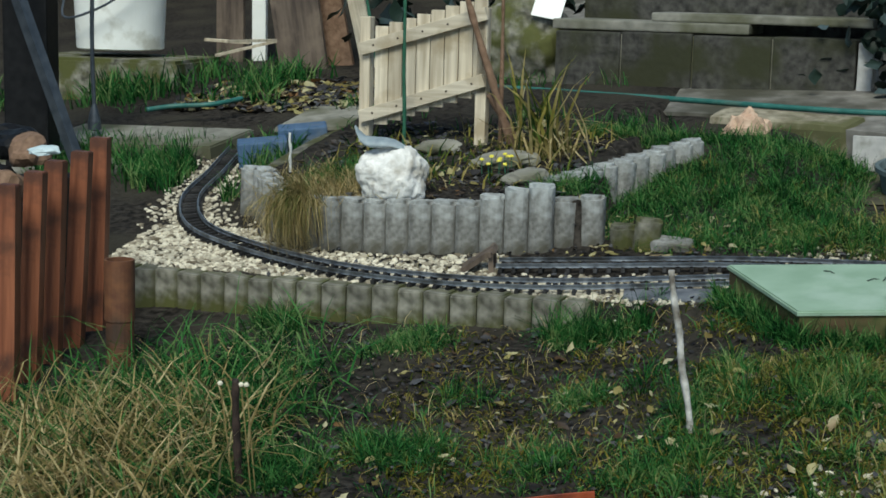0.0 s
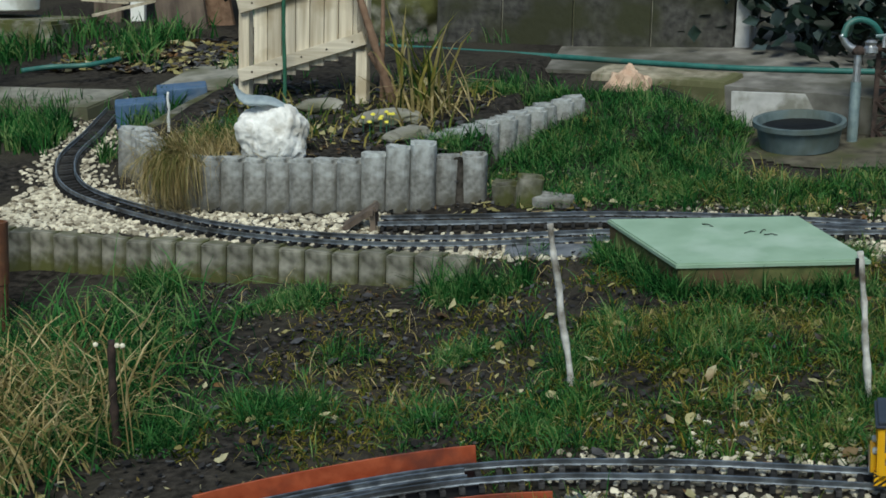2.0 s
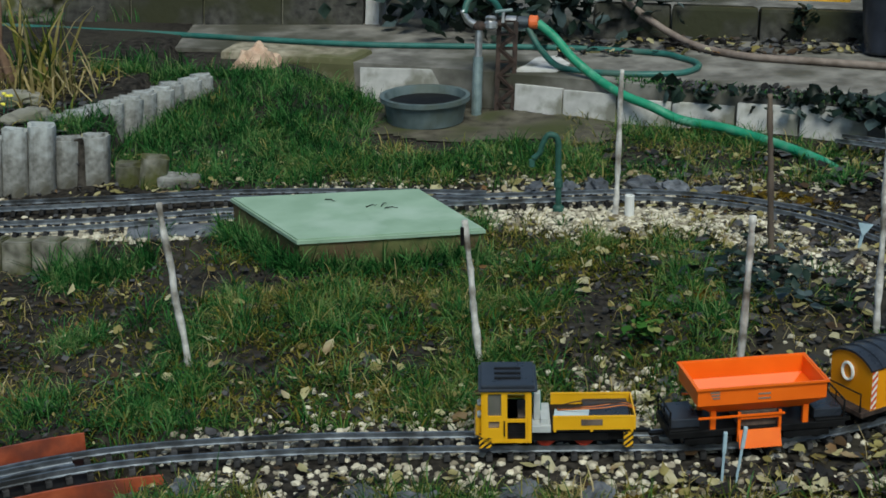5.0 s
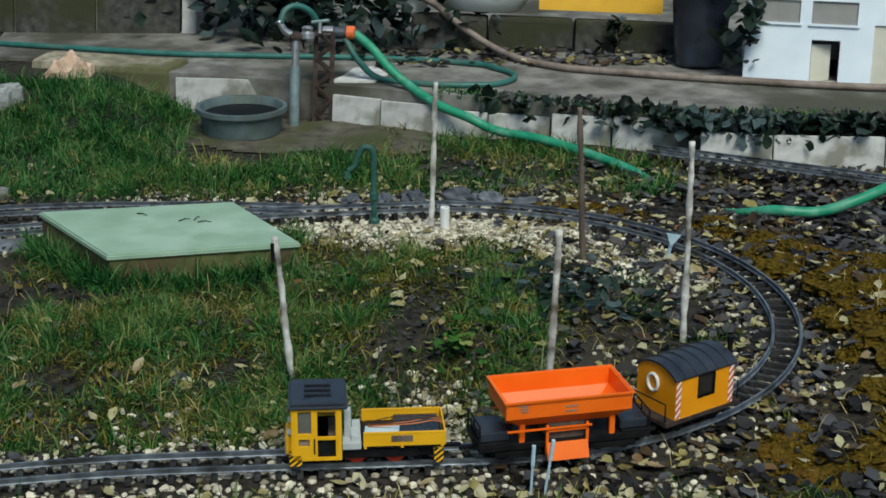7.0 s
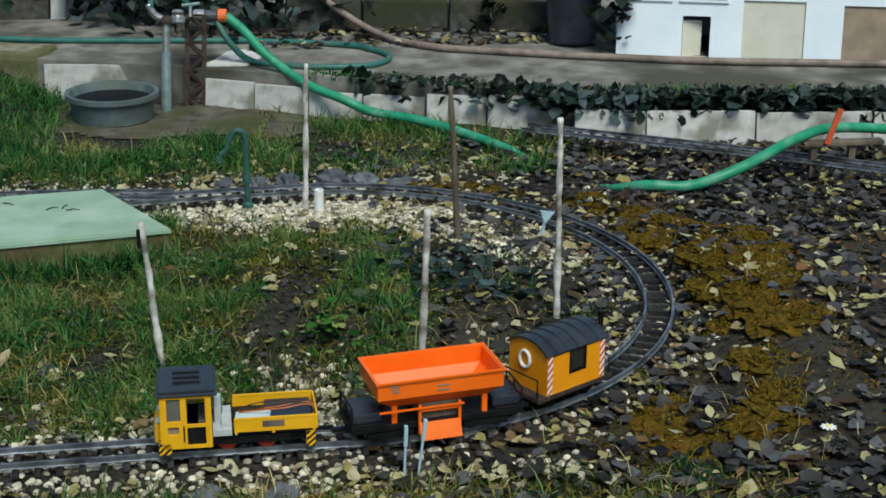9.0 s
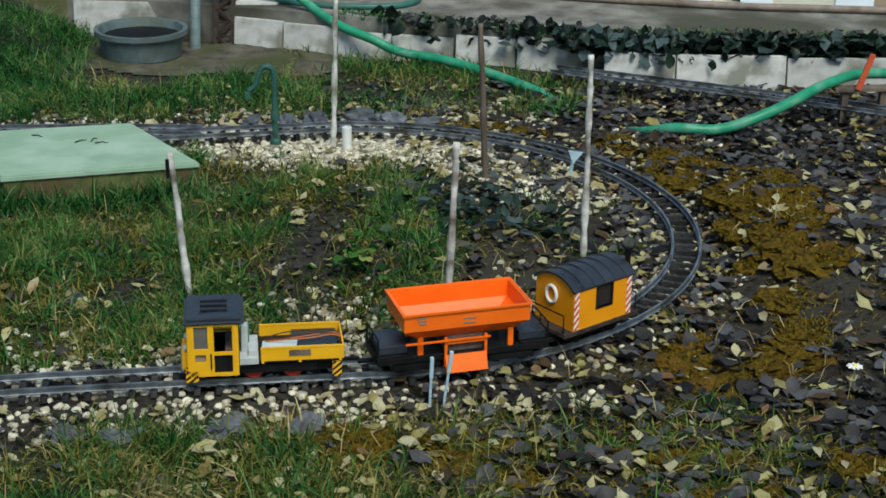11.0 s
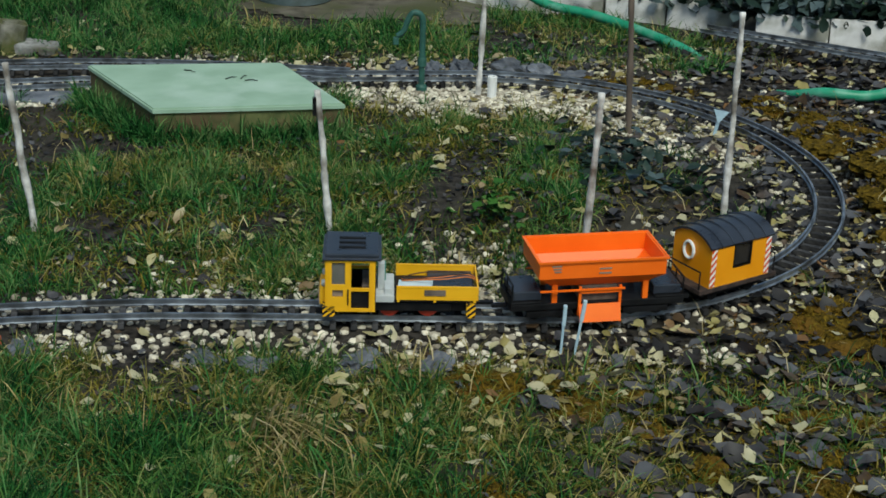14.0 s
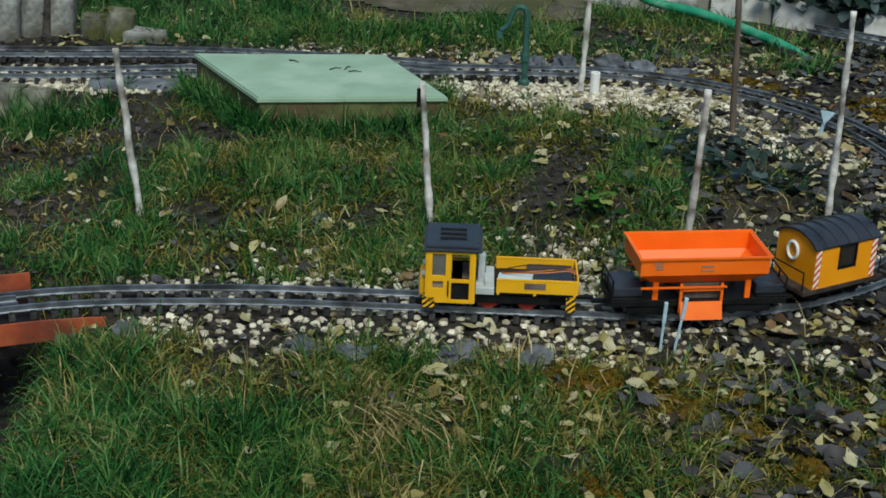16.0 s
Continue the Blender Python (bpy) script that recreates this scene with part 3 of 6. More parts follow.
def railcar(m):
    """Local x runs ahead, z up from the rail head."""
    t = thing("railcar", m, "yellow toy track railcar with black roof and flat bed", "model train", "train on the track")
    part("chassis", boxes((-0.108, 0.104, -0.030, 0.030, 0.012, 0.034), (-0.075, 0.06, -0.036, 0.036, 0.014, 0.030), bev=0.002), BLACK, t)
    for x in (-0.040, 0.018):
        axle(t, x, 0.0135, REDWHEEL)
    # flat bed
    bed = part("load_bed", boxes((-0.112, 0.010, -0.042, 0.042, 0.036, 0.044)), BLACK, t)
    for y in (-0.043, 0.041):
        part("side_board", boxes((-0.113, 0.008, y, y + 0.002, 0.040, 0.066), (-0.113, 0.008, y - 0.0006, y + 0.0026, 0.0632, 0.0665), (-0.112, -0.108, y - 0.001, y + 0.003, 0.036, 0.066), (-0.052, -0.048, y - 0.001, y + 0.003, 0.036, 0.066), (0.003, 0.007, y - 0.001, y + 0.003, 0.036, 0.066)), YELLOW, bed)
        part("name_plate", boxes((-0.066, -0.034, y - 0.0012 if y < 0 else y + 0.002, y if y < 0 else y + 0.0032, 0.049, 0.060)), DARKWOOD, bed)
    part("end_board", boxes((-0.1155, -0.1132, -0.043, 0.043, 0.040, 0.066)), YELLOW, bed)
    part("grey_step", boxes((0.011, 0.040, -0.042, 0.042, 0.034, 0.047), (0.014, 0.026, 0.005, 0.036, 0.047, 0.058), bev=0.001), GREYPART, t, "light grey plastic step")
    part("stack", boxes((0.026, 0.036, 0.006, 0.020, 0.047, 0.098), bev=0.001), GREYPART, t)
    part("battery_box", boxes((0.024, 0.037, -0.028, -0.004, 0.047, 0.080), bev=0.001), TEALDOLL, t, "teal box behind the cab")
    sh = boxes((-0.108, -0.040, -0.038, 0.038, 0.0445, 0.0565), bev=0.001)
    part("cover", sh, ROOF, bed, "dark blue sheet over the load")
    bm = boxes((-0.052, 0.000, 0.008, 0.036, 0.0562, 0.0585))
    bm.transform(pose(0, 0, 0.002, 0, 3, -6))
    part("sheet", bm, BLUESHEET, bed, "pale blue sheet on the load")
    for i in range(5):
        a, b = random.uniform(-0.09, -0.03), random.uniform(-0.115, -0.09)
        y = random.uniform(0.0, 0.035)
        part("wire", tube(curve_points([(0.0, y * 0.4, 0.062), (a, y, 0.070 + 0.006 * random.random()), (b, y * 0.6, 0.074), (-0.118, y * 0.3, 0.060)], 6), 0.0011, 5), WIRE if i % 2 else RUST, bed, smooth=True)
    # cab
    for y in (-0.043, 0.043):
        s = 1 if y > 0 else -1
        part("cab_side", framed(0.040, 0.112, 0.016, 0.116, y, 0.003, [(0.049, 0.076, 0.062, 0.111), (0.085, 0.105, 0.068, 0.111), (0.049, 0.076, 0.022, 0.056), (0.088, 0.104, 0.044, 0.058)]), YELLOW, t)
        part("door_panel", boxes((0.049, 0.076, y - s * 0.003 - 0.0004, y - s * 0.003 + 0.0004, 0.022, 0.056)), BLACK, t)
        part("vent_panel", boxes((0.088, 0.104, y - s * 0.003 - 0.0004, y - s * 0.003 + 0.0004, 0.044, 0.058)), HOUSEBROWN, t)
        part("side_window", boxes((0.085, 0.105, y - s * 0.002 - 0.0004, y - s * 0.002 + 0.0004, 0.068, 0.111)), TINT, t)
        part("door_handle", tube([Vector((0.0805, y + s * 0.003, 0.030)), Vector((0.0805, y + s * 0.0045, 0.045)), Vector((0.0805, y + s * 0.003, 0.060))], 0.0011, 5), BLACK, t)
        part("hinge_rib", boxes((0.044, 0.046, y + s * 0.0022 - 0.0006, y + s * 0.0022 + 0.0006, 0.018, 0.114)), YELLOW, t)
    bm = framed(-0.043, 0.043, 0.016, 0.116, 0, 0.003, [(-0.032, 0.032, 0.066, 0.106)])
    bm.transform(pose(0.1135, 0, 0, 0, 0, 90))
    part("cab_front", bm, YELLOW, t)
    bm = framed(-0.043, 0.043, 0.016, 0.116, 0, 0.003, [(-0.036, 0.036, 0.058, 0.110)])
    bm.transform(pose(0.0405, 0, 0, 0, 0, 90))
    part("cab_back", bm, BLACK, t)
    part("windscreen", boxes((0.1125, 0.1135, -0.032, 0.032, 0.066, 0.106)), TINT, t)
    part("cab_floor", boxes((0.042, 0.112, -0.041, 0.041, 0.030, 0.034)), BLACK, t)
    part("seat_box", boxes((0.044, 0.060, -0.030, 0.030, 0.034, 0.060), bev=0.002), DARKWOOD, t)
    rf = part("roof", boxes((0.031, 0.119, -0.048, 0.048, 0.116, 0.121), (0.035, 0.115, -0.045, 0.045, 0.1205, 0.128), bev=0.002), ROOF, t)
    for y in (-0.02, -0.002, 0.016):
        part("roof_slot", boxes((0.055, 0.095, y, y + 0.006, 0.1282, 0.1305), bev=0.001), BLACK, rf)
    # nose
    ns = part("nose", boxes((0.115, 0.124, -0.024, 0.024, 0.018, 0.056), bev=0.003), YELLOW, t)
    for i in range(6):
        y = -0.018 + i * 0.0068
        part("grille_bar", boxes((0.1242, 0.1256, y, y + 0.003, 0.024, 0.050)), HOUSEBROWN, ns)
    for s in (-1, 1):
        bm = lathe([(0.006, 0), (0.0065, 0.003), (0.005, 0.006)], 14)
        bm.transform(pose(0.115, s * 0.021, 0.060, 0, 90, 0))
        part("headlight", bm, GREYPART, t)
        part("stripe_panel", boxes((0.100, 0.1185, s * 0.034 - 0.0105, s * 0.034 + 0.0105, 0.006, 0.026)), HAZARD, t, "black and yellow hazard stripes")
        part("stripe_panel", boxes((-0.112, -0.098, s * 0.038 - 0.006, s * 0.038 + 0.006, 0.006, 0.034)), HAZARD, t, "black and yellow hazard stripes")
    bm = lathe([(0.003, 0), (0.0088, 0.004), (0.0088, 0.007), (0.004, 0.0075)], 18)
    bm.transform(pose(0.118, 0, 0.012, 0, 90, 0))
    part("buffer", bm, WHITE, t, "white round buffer")
    part("coupling", boxes((-0.142, -0.108, -0.004, 0.004, 0.012, 0.017)), BLACK, t)
    return t


def slanted(x0, x1, y0, y1, z0, X0, X1, Y0, Y1, z1, thick):
    """An open hopper: sloping walls between two rectangles, with an inside."""
    bm = bmesh.new()
    lo = [(x0, y0), (x1, y0), (x1, y1), (x0, y1)]
    hi = [(X0, Y0), (X1, Y0), (X1, Y1), (X0, Y1)]
    k = thick
    lin = [(x0 + k, y0 + k), (x1 - k, y0 + k), (x1 - k, y1 - k), (x0 + k, y1 - k)]
    hin = [(X0 + k, Y0 + k), (X1 - k, Y0 + k), (X1 - k, Y1 - k), (X0 + k, Y1 - k)]
    A = [bm.verts.new((*p, z0)) for p in lo]
    B = [bm.verts.new((*p, z1)) for p in hi]
    C = [bm.verts.new((*p, z1)) for p in hin]
    D = [bm.verts.new((*p, z0 + k)) for p in lin]
    for i in range(4):
        j = (i + 1) % 4
        bm.faces.new((A[i], A[j], B[j], B[i]))
        bm.faces.new((B[i], B[j], C[j], C[i]))
        bm.faces.new((C[i], C[j], D[j], D[i]))
    bm.faces.new(A[::-1])
    bm.faces.new(D)
    return bm


def hopper(m):
    t = thing("hopper_wagon", m, "orange toy hopper wagon, empty, on a black frame", "model train", "train on the track")
    part("frame", boxes((-0.130, 0.130, -0.036, 0.036, 0.020, 0.032), (-0.130, -0.085, -0.036, 0.036, 0.032, 0.036), (0.085, 0.130, -0.036, 0.036, 0.032, 0.036), bev=0.0015), BLACK, t)
    part("platform", boxes((-0.126, -0.084, -0.030, 0.030, 0.0362, 0.052), bev=0.002), ROOF, t)
    part("platform", boxes((0.084, 0.126, -0.030, 0.030, 0.0362, 0.052), bev=0.002), ROOF, t)
    tub = part("tub", slanted(-0.070, 0.070, -0.030, 0.030, 0.060, -0.094, 0.094, -0.048, 0.048, 0.082, 0.003), ORANGE, t)
    bm = bmesh.new()
    for y in (-0.048, 0.0455):
        box(bm, -0.094, 0.094, y, y + 0.0025, 0.082, 0.112)
    for x in (-0.094, 0.0915):
        box(bm, x, x + 0.0025, -0.0455, 0.0455, 0.082, 0.112)
    part("upper_wall", bm, ORANGE, tub)
    part("rim", boxes((-0.097, 0.097, -0.051, -0.0482, 0.110, 0.1135), (-0.097, 0.097, 0.0482, 0.051, 0.110, 0.1135), (-0.097, -0.0942, -0.048, 0.048, 0.110, 0.1135), (0.0942, 0.097, -0.048, 0.048, 0.110, 0.1135)), ORANGE, tub)
    for y in (-0.0487, 0.0482):
        for x0, x1, z in ((-0.012, 0.006, 0.096), (-0.012, 0.006, 0.088), (0.062, 0.076, 0.103), (0.062, 0.074, 0.098), (0.062, 0.072, 0.093)):
            part("lettering_bar", boxes((x0, x1, y, y + 0.0005, z, z + 0.0028)), HOUSEBROWN, tub)
    for s in (-1, 1):
        part("chute_frame", boxes((-0.032, -0.028, s * 0.040 - 0.002, s * 0.040 + 0.002, 0.010, 0.062), (0.028, 0.032, s * 0.040 - 0.002, s * 0.040 + 0.002, 0.010, 0.062), (-0.032, 0.032, s * 0.040 - 0.002, s * 0.040 + 0.002, 0.050, 0.054), (-0.036, 0.09, s * 0.043 - 0.0012, s * 0.043 + 0.0012, 0.056, 0.059)), ORANGE, t)
        bm = boxes((-0.031, 0.031, -0.0015, 0.0015, 0, 0.030))
        bm.transform(pose(0, s * 0.050, 0.002, s * 18, 0, 0))
        part("chute_flap", bm, ORANGE, t)
        for x in (-0.074, 0.062):
            part("leg", boxes((x, x + 0.008, s * 0.032 - 0.003, s * 0.032 + 0.003, 0.0322, 0.064)), ORANGE, t)
    part("chute", boxes((-0.028, 0.028, -0.034, 0.034, 0.0325, 0.060), bev=0.002), DARKWOOD, t)
    for x in (-0.072, 0.072):
        for d in (-0.020, 0.020):
            axle(t, x + d, 0.0105, BLACK)
        part("bogie", boxes((x - 0.034, x + 0.034, -0.036, -0.032, 0.008, 0.018), (x - 0.034, x + 0.034, 0.032, 0.036, 0.008, 0.018), (x - 0.006, x + 0.006, -0.033, 0.033, 0.012, 0.02)), BLACK, t)
    for x in (-0.128, 0.128):
        bm = tube([Vector((x, -0.033, 0.034)), Vector((x, -0.033, 0.066)), Vector((x, 0.033, 0.066)), Vector((x, 0.033, 0.034))], 0.0016, 5)
        tube([Vector((x, -0.033, 0.050)), Vector((x, 0.033, 0.050))], 0.0012, 5, bm=bm)
        tube([Vector((x, 0, 0.034)), Vector((x, 0, 0.066))], 0.0012, 5, bm=bm)
        part("railing", bm, BLACK, t)
    for x in (-0.150, 0.128):
        part("coupling", boxes((x, x + 0.022, -0.004, 0.004, 0.012, 0.017)), BLACK, t)
    return t


def van(m):
    t = thing("van_wagon", m, "amber toy works van with curved dark roof", "model train", "train on the track")
    part("frame", boxes((-0.080, 0.080, -0.0435, 0.0435, 0.022, 0.030), bev=0.001), RUST, t)
    part("underframe", boxes((-0.062, 0.062, -0.028, 0.028, 0.008, 0.022)), BLACK, t)
    for x in (-0.038, 0.038):
        axle(t, x, 0.0115, BLACK)
    for y, holes in ((-0.041, [(-0.020, 0.014, 0.058, 0.096)]), (0.041, [(-0.020, 0.014, 0.058, 0.096)])):
        part("side_wall", framed(-0.062, 0.062, 0.030, 0.102, y, 0.003, holes), AMBER, t)
        part("side_window", boxes((-0.020, 0.014, y + (0.0015 if y < 0 else -0.0025), y + (0.0025 if y < 0 else -0.0015), 0.058, 0.096)), PANE, t)
        part("window_frame", boxes((-0.0215, -0.0195, y - 0.0022, y + 0.0022, 0.056, 0.098), (0.0135, 0.0155, y - 0.0022, y + 0.0022, 0.056, 0.098), (-0.0195, 0.0135, y - 0.0022, y + 0.0022, 0.096, 0.098), (-0.0195, 0.0135, y - 0.0022, y + 0.0022, 0.056, 0.058)), BLACK, t)
        for x in (-0.0615, 0.0515):
            part("stripe_strip", boxes((x, x + 0.010, y - 0.0024 if y < 0 else y + 0.0016, y - 0.0016 if y < 0 else y + 0.0024, 0.032, 0.100)), REDWHITE, t, "red and white striped corner")
    for x in (-0.0605, 0.0605):
        out = [(-0.0395, 0.030), (0.0395, 0.030), (0.0395, 0.102), (0.026, 0.1085), (0, 0.1135), (-0.026, 0.1085), (-0.0395, 0.102)]
        bm = prism(out, -0.0015, 0.0015)
        bm.transform(Matrix(((0, 0, 1, x), (1, 0, 0, 0), (0, 1, 0, 0), (0, 0, 0, 1))))
        part("end_wall", bm, AMBER, t)
    ring = [Vector((0.064, 0.011 * math.cos(a) - 0.006, 0.080 + 0.014 * math.sin(a))) for a in (2 * math.pi * i / 18 for i in range(19))]
    part("lifebelt", tube(ring, 0.0026, 6), WHITE, t, "white ring hung on the end wall")
    # roof
    bm = bmesh.new()
    arcs = [(0.0450 * u, 0.1065 - 0.0155 * u * u - 0.003 * u ** 6) for u in (-1 + i / 6 for i in range(13))]
    prof = [(u * 1.02, v - 0.0005 + 0.012) for u, v in arcs] + [(u * 0.98, v - 0.004 + 0.012) for u, v in arcs[::-1]]
    ends = [[bm.verts.new((x, u, v)) for u, v in prof] for x in (-0.066, 0.066)]
    k = len(prof)
    for i in range(k):
        bm.faces.new((ends[0][i], ends[0][(i + 1) % k], ends[1][(i + 1) % k], ends[1][i]))
    bm.faces.new(ends[0][::-1])
    bm.faces.new(ends[1])
    bmesh.ops.recalc_face_normals(bm, faces=bm.faces)
    rf = part("roof", bm, ROOF, t)
    for x in (-0.045, -0.022, 0.0, 0.022, 0.045):
        pts = [Vector((x, u * 1.02, v + 0.0125)) for u, v in arcs]
        part("roof_rib", tube(pts, 0.0011, 4), ROOF, rf)
    part("chimney", lathe([(0.0045, 0.100), (0.0045, 0.128), (0.006, 0.128), (0.006, 0.134), (0.004, 0.134)], 12), BLACK, t).location = (-0.074, 0.02, 0.0)
    for x in (-0.078, 0.078):
        bm = tube([Vector((x, -0.038, 0.030)), Vector((x, -0.038, 0.060)), Vector((x, 0.038, 0.060)), Vector((x, 0.038, 0.030))], 0.0014, 5)
        part("end_railing", bm, BLACK, t)
    part("coupling", boxes((0.084, 0.108, -0.004, 0.004, 0.010, 0.015)), BLACK, t)
    return t


def on_track(x, y):
    """The pose on the main line nearest to a place, facing towards its start."""
    best = min(frames_along(MAIN[40:170], 0.004), key=lambda f: (f[0].x - x) ** 2 + (f[0].y - y) ** 2)
    return pose(best[0].x, best[0].y, 0.021, 0, 0, math.degrees(best[1]) + 180)


SQUAT = Matrix.Diagonal((0.95, 0.95, 0.80, 1))
railcar(on_track(0.218, 2.897) @ SQUAT)
hopper(on_track(0.497, 2.91) @ Matrix.Diagonal((1, 1, 0.87, 1)))
van(on_track(0.704, 2.985) @ Matrix.Diagonal((0.97, 0.97, 0.94, 1)))


# ---- concrete edging ----
def palisade(name, x, y, rot, w, d, h, z, label, group, material, lean=0.0):
    if name == "edging_block":
        out = [(-w / 2, d / 2), (-w / 2, -d * 0.38), (-w * 0.42, -d / 2), (w * 0.42, -d / 2), (w / 2, -d * 0.38), (w / 2, d / 2)]
    else:
        out = [(-w / 2, d / 2)] + [(w / 2 * math.sin(a), -d * 0.02 - (d * 0.48) * math.cos(a)) for a in (radians(-88 + 176 * i / 12) for i in range(13))] + [(w / 2, d / 2)]
    bm = prism(out, -0.06, h, 0.003 if name == "edging_block" else 0.008)
    for v in bm.verts:
        if v.co.z > h * 0.5:
            v.co += Vector((0.003 * noise.noise(v.co * 60 + Vector((x * 9, y, 0))), 0.003 * noise.noise(v.co * 60 + Vector((y, x * 9, 4))), 0.006 * noise.noise(Vector((v.co.x * 40, v.co.y * 40, x * 31)))))
    return one(name, bm, material, upright(x, y, z, rot, random.uniform(-1.5, 1.5), lean), label, "edging post", group)


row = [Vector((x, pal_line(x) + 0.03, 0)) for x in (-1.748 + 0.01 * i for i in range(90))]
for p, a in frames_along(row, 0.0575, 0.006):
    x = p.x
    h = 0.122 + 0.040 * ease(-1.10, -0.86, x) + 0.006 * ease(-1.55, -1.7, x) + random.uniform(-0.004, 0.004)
    palisade("palisade", x, p.y, math.degrees(a), 0.0595, 0.062, h, 0, "grey round-topped concrete palisade, paler towards its top", "palisades round the bed", CONCRETE, random.uniform(-0.5, 0.5))
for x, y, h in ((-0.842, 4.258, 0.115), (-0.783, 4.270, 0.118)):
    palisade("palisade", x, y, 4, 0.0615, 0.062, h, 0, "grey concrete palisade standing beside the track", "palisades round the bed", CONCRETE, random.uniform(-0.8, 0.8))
palisade("palisade", -0.705, 4.265, 8, 0.060, 0.06, 0.052, 0, "short mossy concrete palisade", "palisades round the bed", EDGECRETE)
palisade("palisade", -0.650, 4.262, 8, 0.062, 0.06, 0.070, 0, "short leaning concrete palisade", "palisades round the bed", EDGECRETE, 6)
one("edging_stone", boxes((-0.05, 0.05, -0.03, 0.03, -0.03, 0.022), bev=0.008), CONCRETE, pose(-0.590, 4.265, 0, 0, 4, -4), "flat mottled concrete stone beside the track", "stone")
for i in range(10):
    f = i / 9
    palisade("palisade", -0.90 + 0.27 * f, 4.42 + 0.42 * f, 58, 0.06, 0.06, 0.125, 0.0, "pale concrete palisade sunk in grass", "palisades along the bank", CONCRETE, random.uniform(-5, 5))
for i in range(19):
    f = i / 18
    x = -1.85 + 1.13 * f
    palisade("edging_block", x, 3.985 - 0.118 * f - 0.03, -6, 0.0615, 0.065, 0.098 + random.uniform(-0.003, 0.003), -0.092, "mossy square concrete edging block below the track", "edging blocks below the track", EDGECRETE)
one("slate_slab", boxes((-0.10, 0.10, -0.035, 0.035, -0.01, 0.008), bev=0.003), SLATE, pose(-0.53, 3.91, 0.0, 3, 0, 6), "blue-grey slate slab lying beside the track", "slate")

# curved kerb behind the bed
ker = curve_points([(-1.715, 4.50, 0), (-1.72, 4.75, 0), (-1.70, 5.0, 0), (-1.58, 5.25, 0)], 8)
one("bed_kerb", sweep(ker, 0, [(-0.055, -0.03), (0.045, -0.03), (0.038, 0.092), (0.02, 0.100), (-0.03, 0.100), (-0.046, 0.090)]), EDGECRETE, Matrix(), "weathered concrete kerb curving round the planted bed", "kerb")

# green board
bm = prism([(-0.245, 3.657), (0.115, 3.715), (-0.025, 3.985), (-0.415, 3.935)], 0.060, 0.070, 0.003)
board = thing("painted_board", Matrix(), "flat green painted wooden board covering the tracks", "board")
part("panel", bm, GREENBOARD, board)
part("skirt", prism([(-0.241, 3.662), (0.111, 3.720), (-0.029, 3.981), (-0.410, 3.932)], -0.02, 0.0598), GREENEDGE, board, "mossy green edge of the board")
for x, y, r in ((-0.075, 3.845, -8), (-0.115, 3.86, 25), (-0.205, 3.90, -40), (-0.09, 3.87, 60)):
    one("twig_scrap", tube([Vector((-0.014, 0, 0)), Vector((0.002, 0.005, 0.0015)), Vector((0.006, 0.001, 0.001)), Vector((0.012, 0.005, 0))], 0.0012, 5, 0.0006), BLACK, pose(x, y, 0.0715, 0, 0, r), "small dark scrap of twig on the board", "twig")

# ---- sticks, stakes and small signals ----
def stick(name, foot, top, r, material, label, category="stake", group="stakes in the lawn"):
    f, t = Vector(foot), Vector(top)
    bends = [f.lerp(t, u) - f + Vector((random.uniform(-0.0016, 0.0016), random.uniform(-0.0015, 0.0015), 0)) for u in (0.22, 0.45, 0.63, 0.84)]
    pts = curve_points([f - f, *bends, t - f], 4)
    return one(name, tube(pts, r * 1.08, 8, r * 0.82, 0.2), material, Matrix.Translation(f), label, category, group, smooth=True)


stick("stake", (-0.378, 3.226, gz(-0.378, 3.226) - 0.01), (-0.405, 3.22, 0.283), 0.0058, TWIG, "whitish weathered wooden stake in the grass")
stick("stake", (0.107, 3.184, gz(0.107, 3.184) - 0.01), (0.085, 3.18, 0.262), 0.0058, TWIG, "whitish weathered wooden stake in the grass")
stick("stake", (0.500, 3.035, gz(0.5, 3.035) - 0.01), (0.508, 3.02, 0.317), 0.0058, TWIG, "whitish weathered wooden stake beside the track")
stick("stake", (0.386, 4.001, -0.01), (0.396, 4.0, 0.315), 0.0058, TWIG, "weathered wooden stake beside the far rails")
stick("stake", (0.782, 3.341, -0.01), (0.777, 3.34, 0.362), 0.0058, TWIG, "weathered wooden stake in the fallen leaves")
stick("stake", (0.676, 3.769, -0.01), (0.658, 3.77, 0.316), 0.0065, DARKWOOD, "dark wooden stake beside the rails")
stick("rod", (-1.115, 3.00, gz(-1.115, 3.0) - 0.02), (-1.10, 3.0, 0.135), 0.0075, RUST, "dark rusty iron rod in the soil", "rod")
for dx in (-0.02, 0.012, 0.020):
    t = thing("seed_plant", pose(-1.10 + dx, 2.99, gz(-1.10 + dx, 2.99)), "dry seed stalk with a tiny pale head", "plant", "seed stalks")
    part("stalk", tube([Vector((0, 0, -0.01)), Vector((dx * 0.1, 0, 0.1)), Vector((dx * 0.2, 0, 0.195))], 0.0012, 5), STRAW, t)
    part("head", lump(0.0045, 0.0045, 0.0045, 0.1, 2, 2), GRAVEL, t).location = (dx * 0.2, 0, 0.197)
one("marker_tube", lathe([(0.010, 0.0), (0.010, 0.055), (0.007, 0.055), (0.007, 0.05)], 14), WHITE, pose(0.415, 3.985, gz(0.415, 3.985) - 0.005), "short white plastic tube beside a stake", "tube")
one("bark_notch", boxes((-0.003, 0.003, -0.004, 0.003, 0, 0.03), bev=0.001), BLACK, pose(0.081, 3.176, 0.222), "black patch on the top of a stake", "patch")


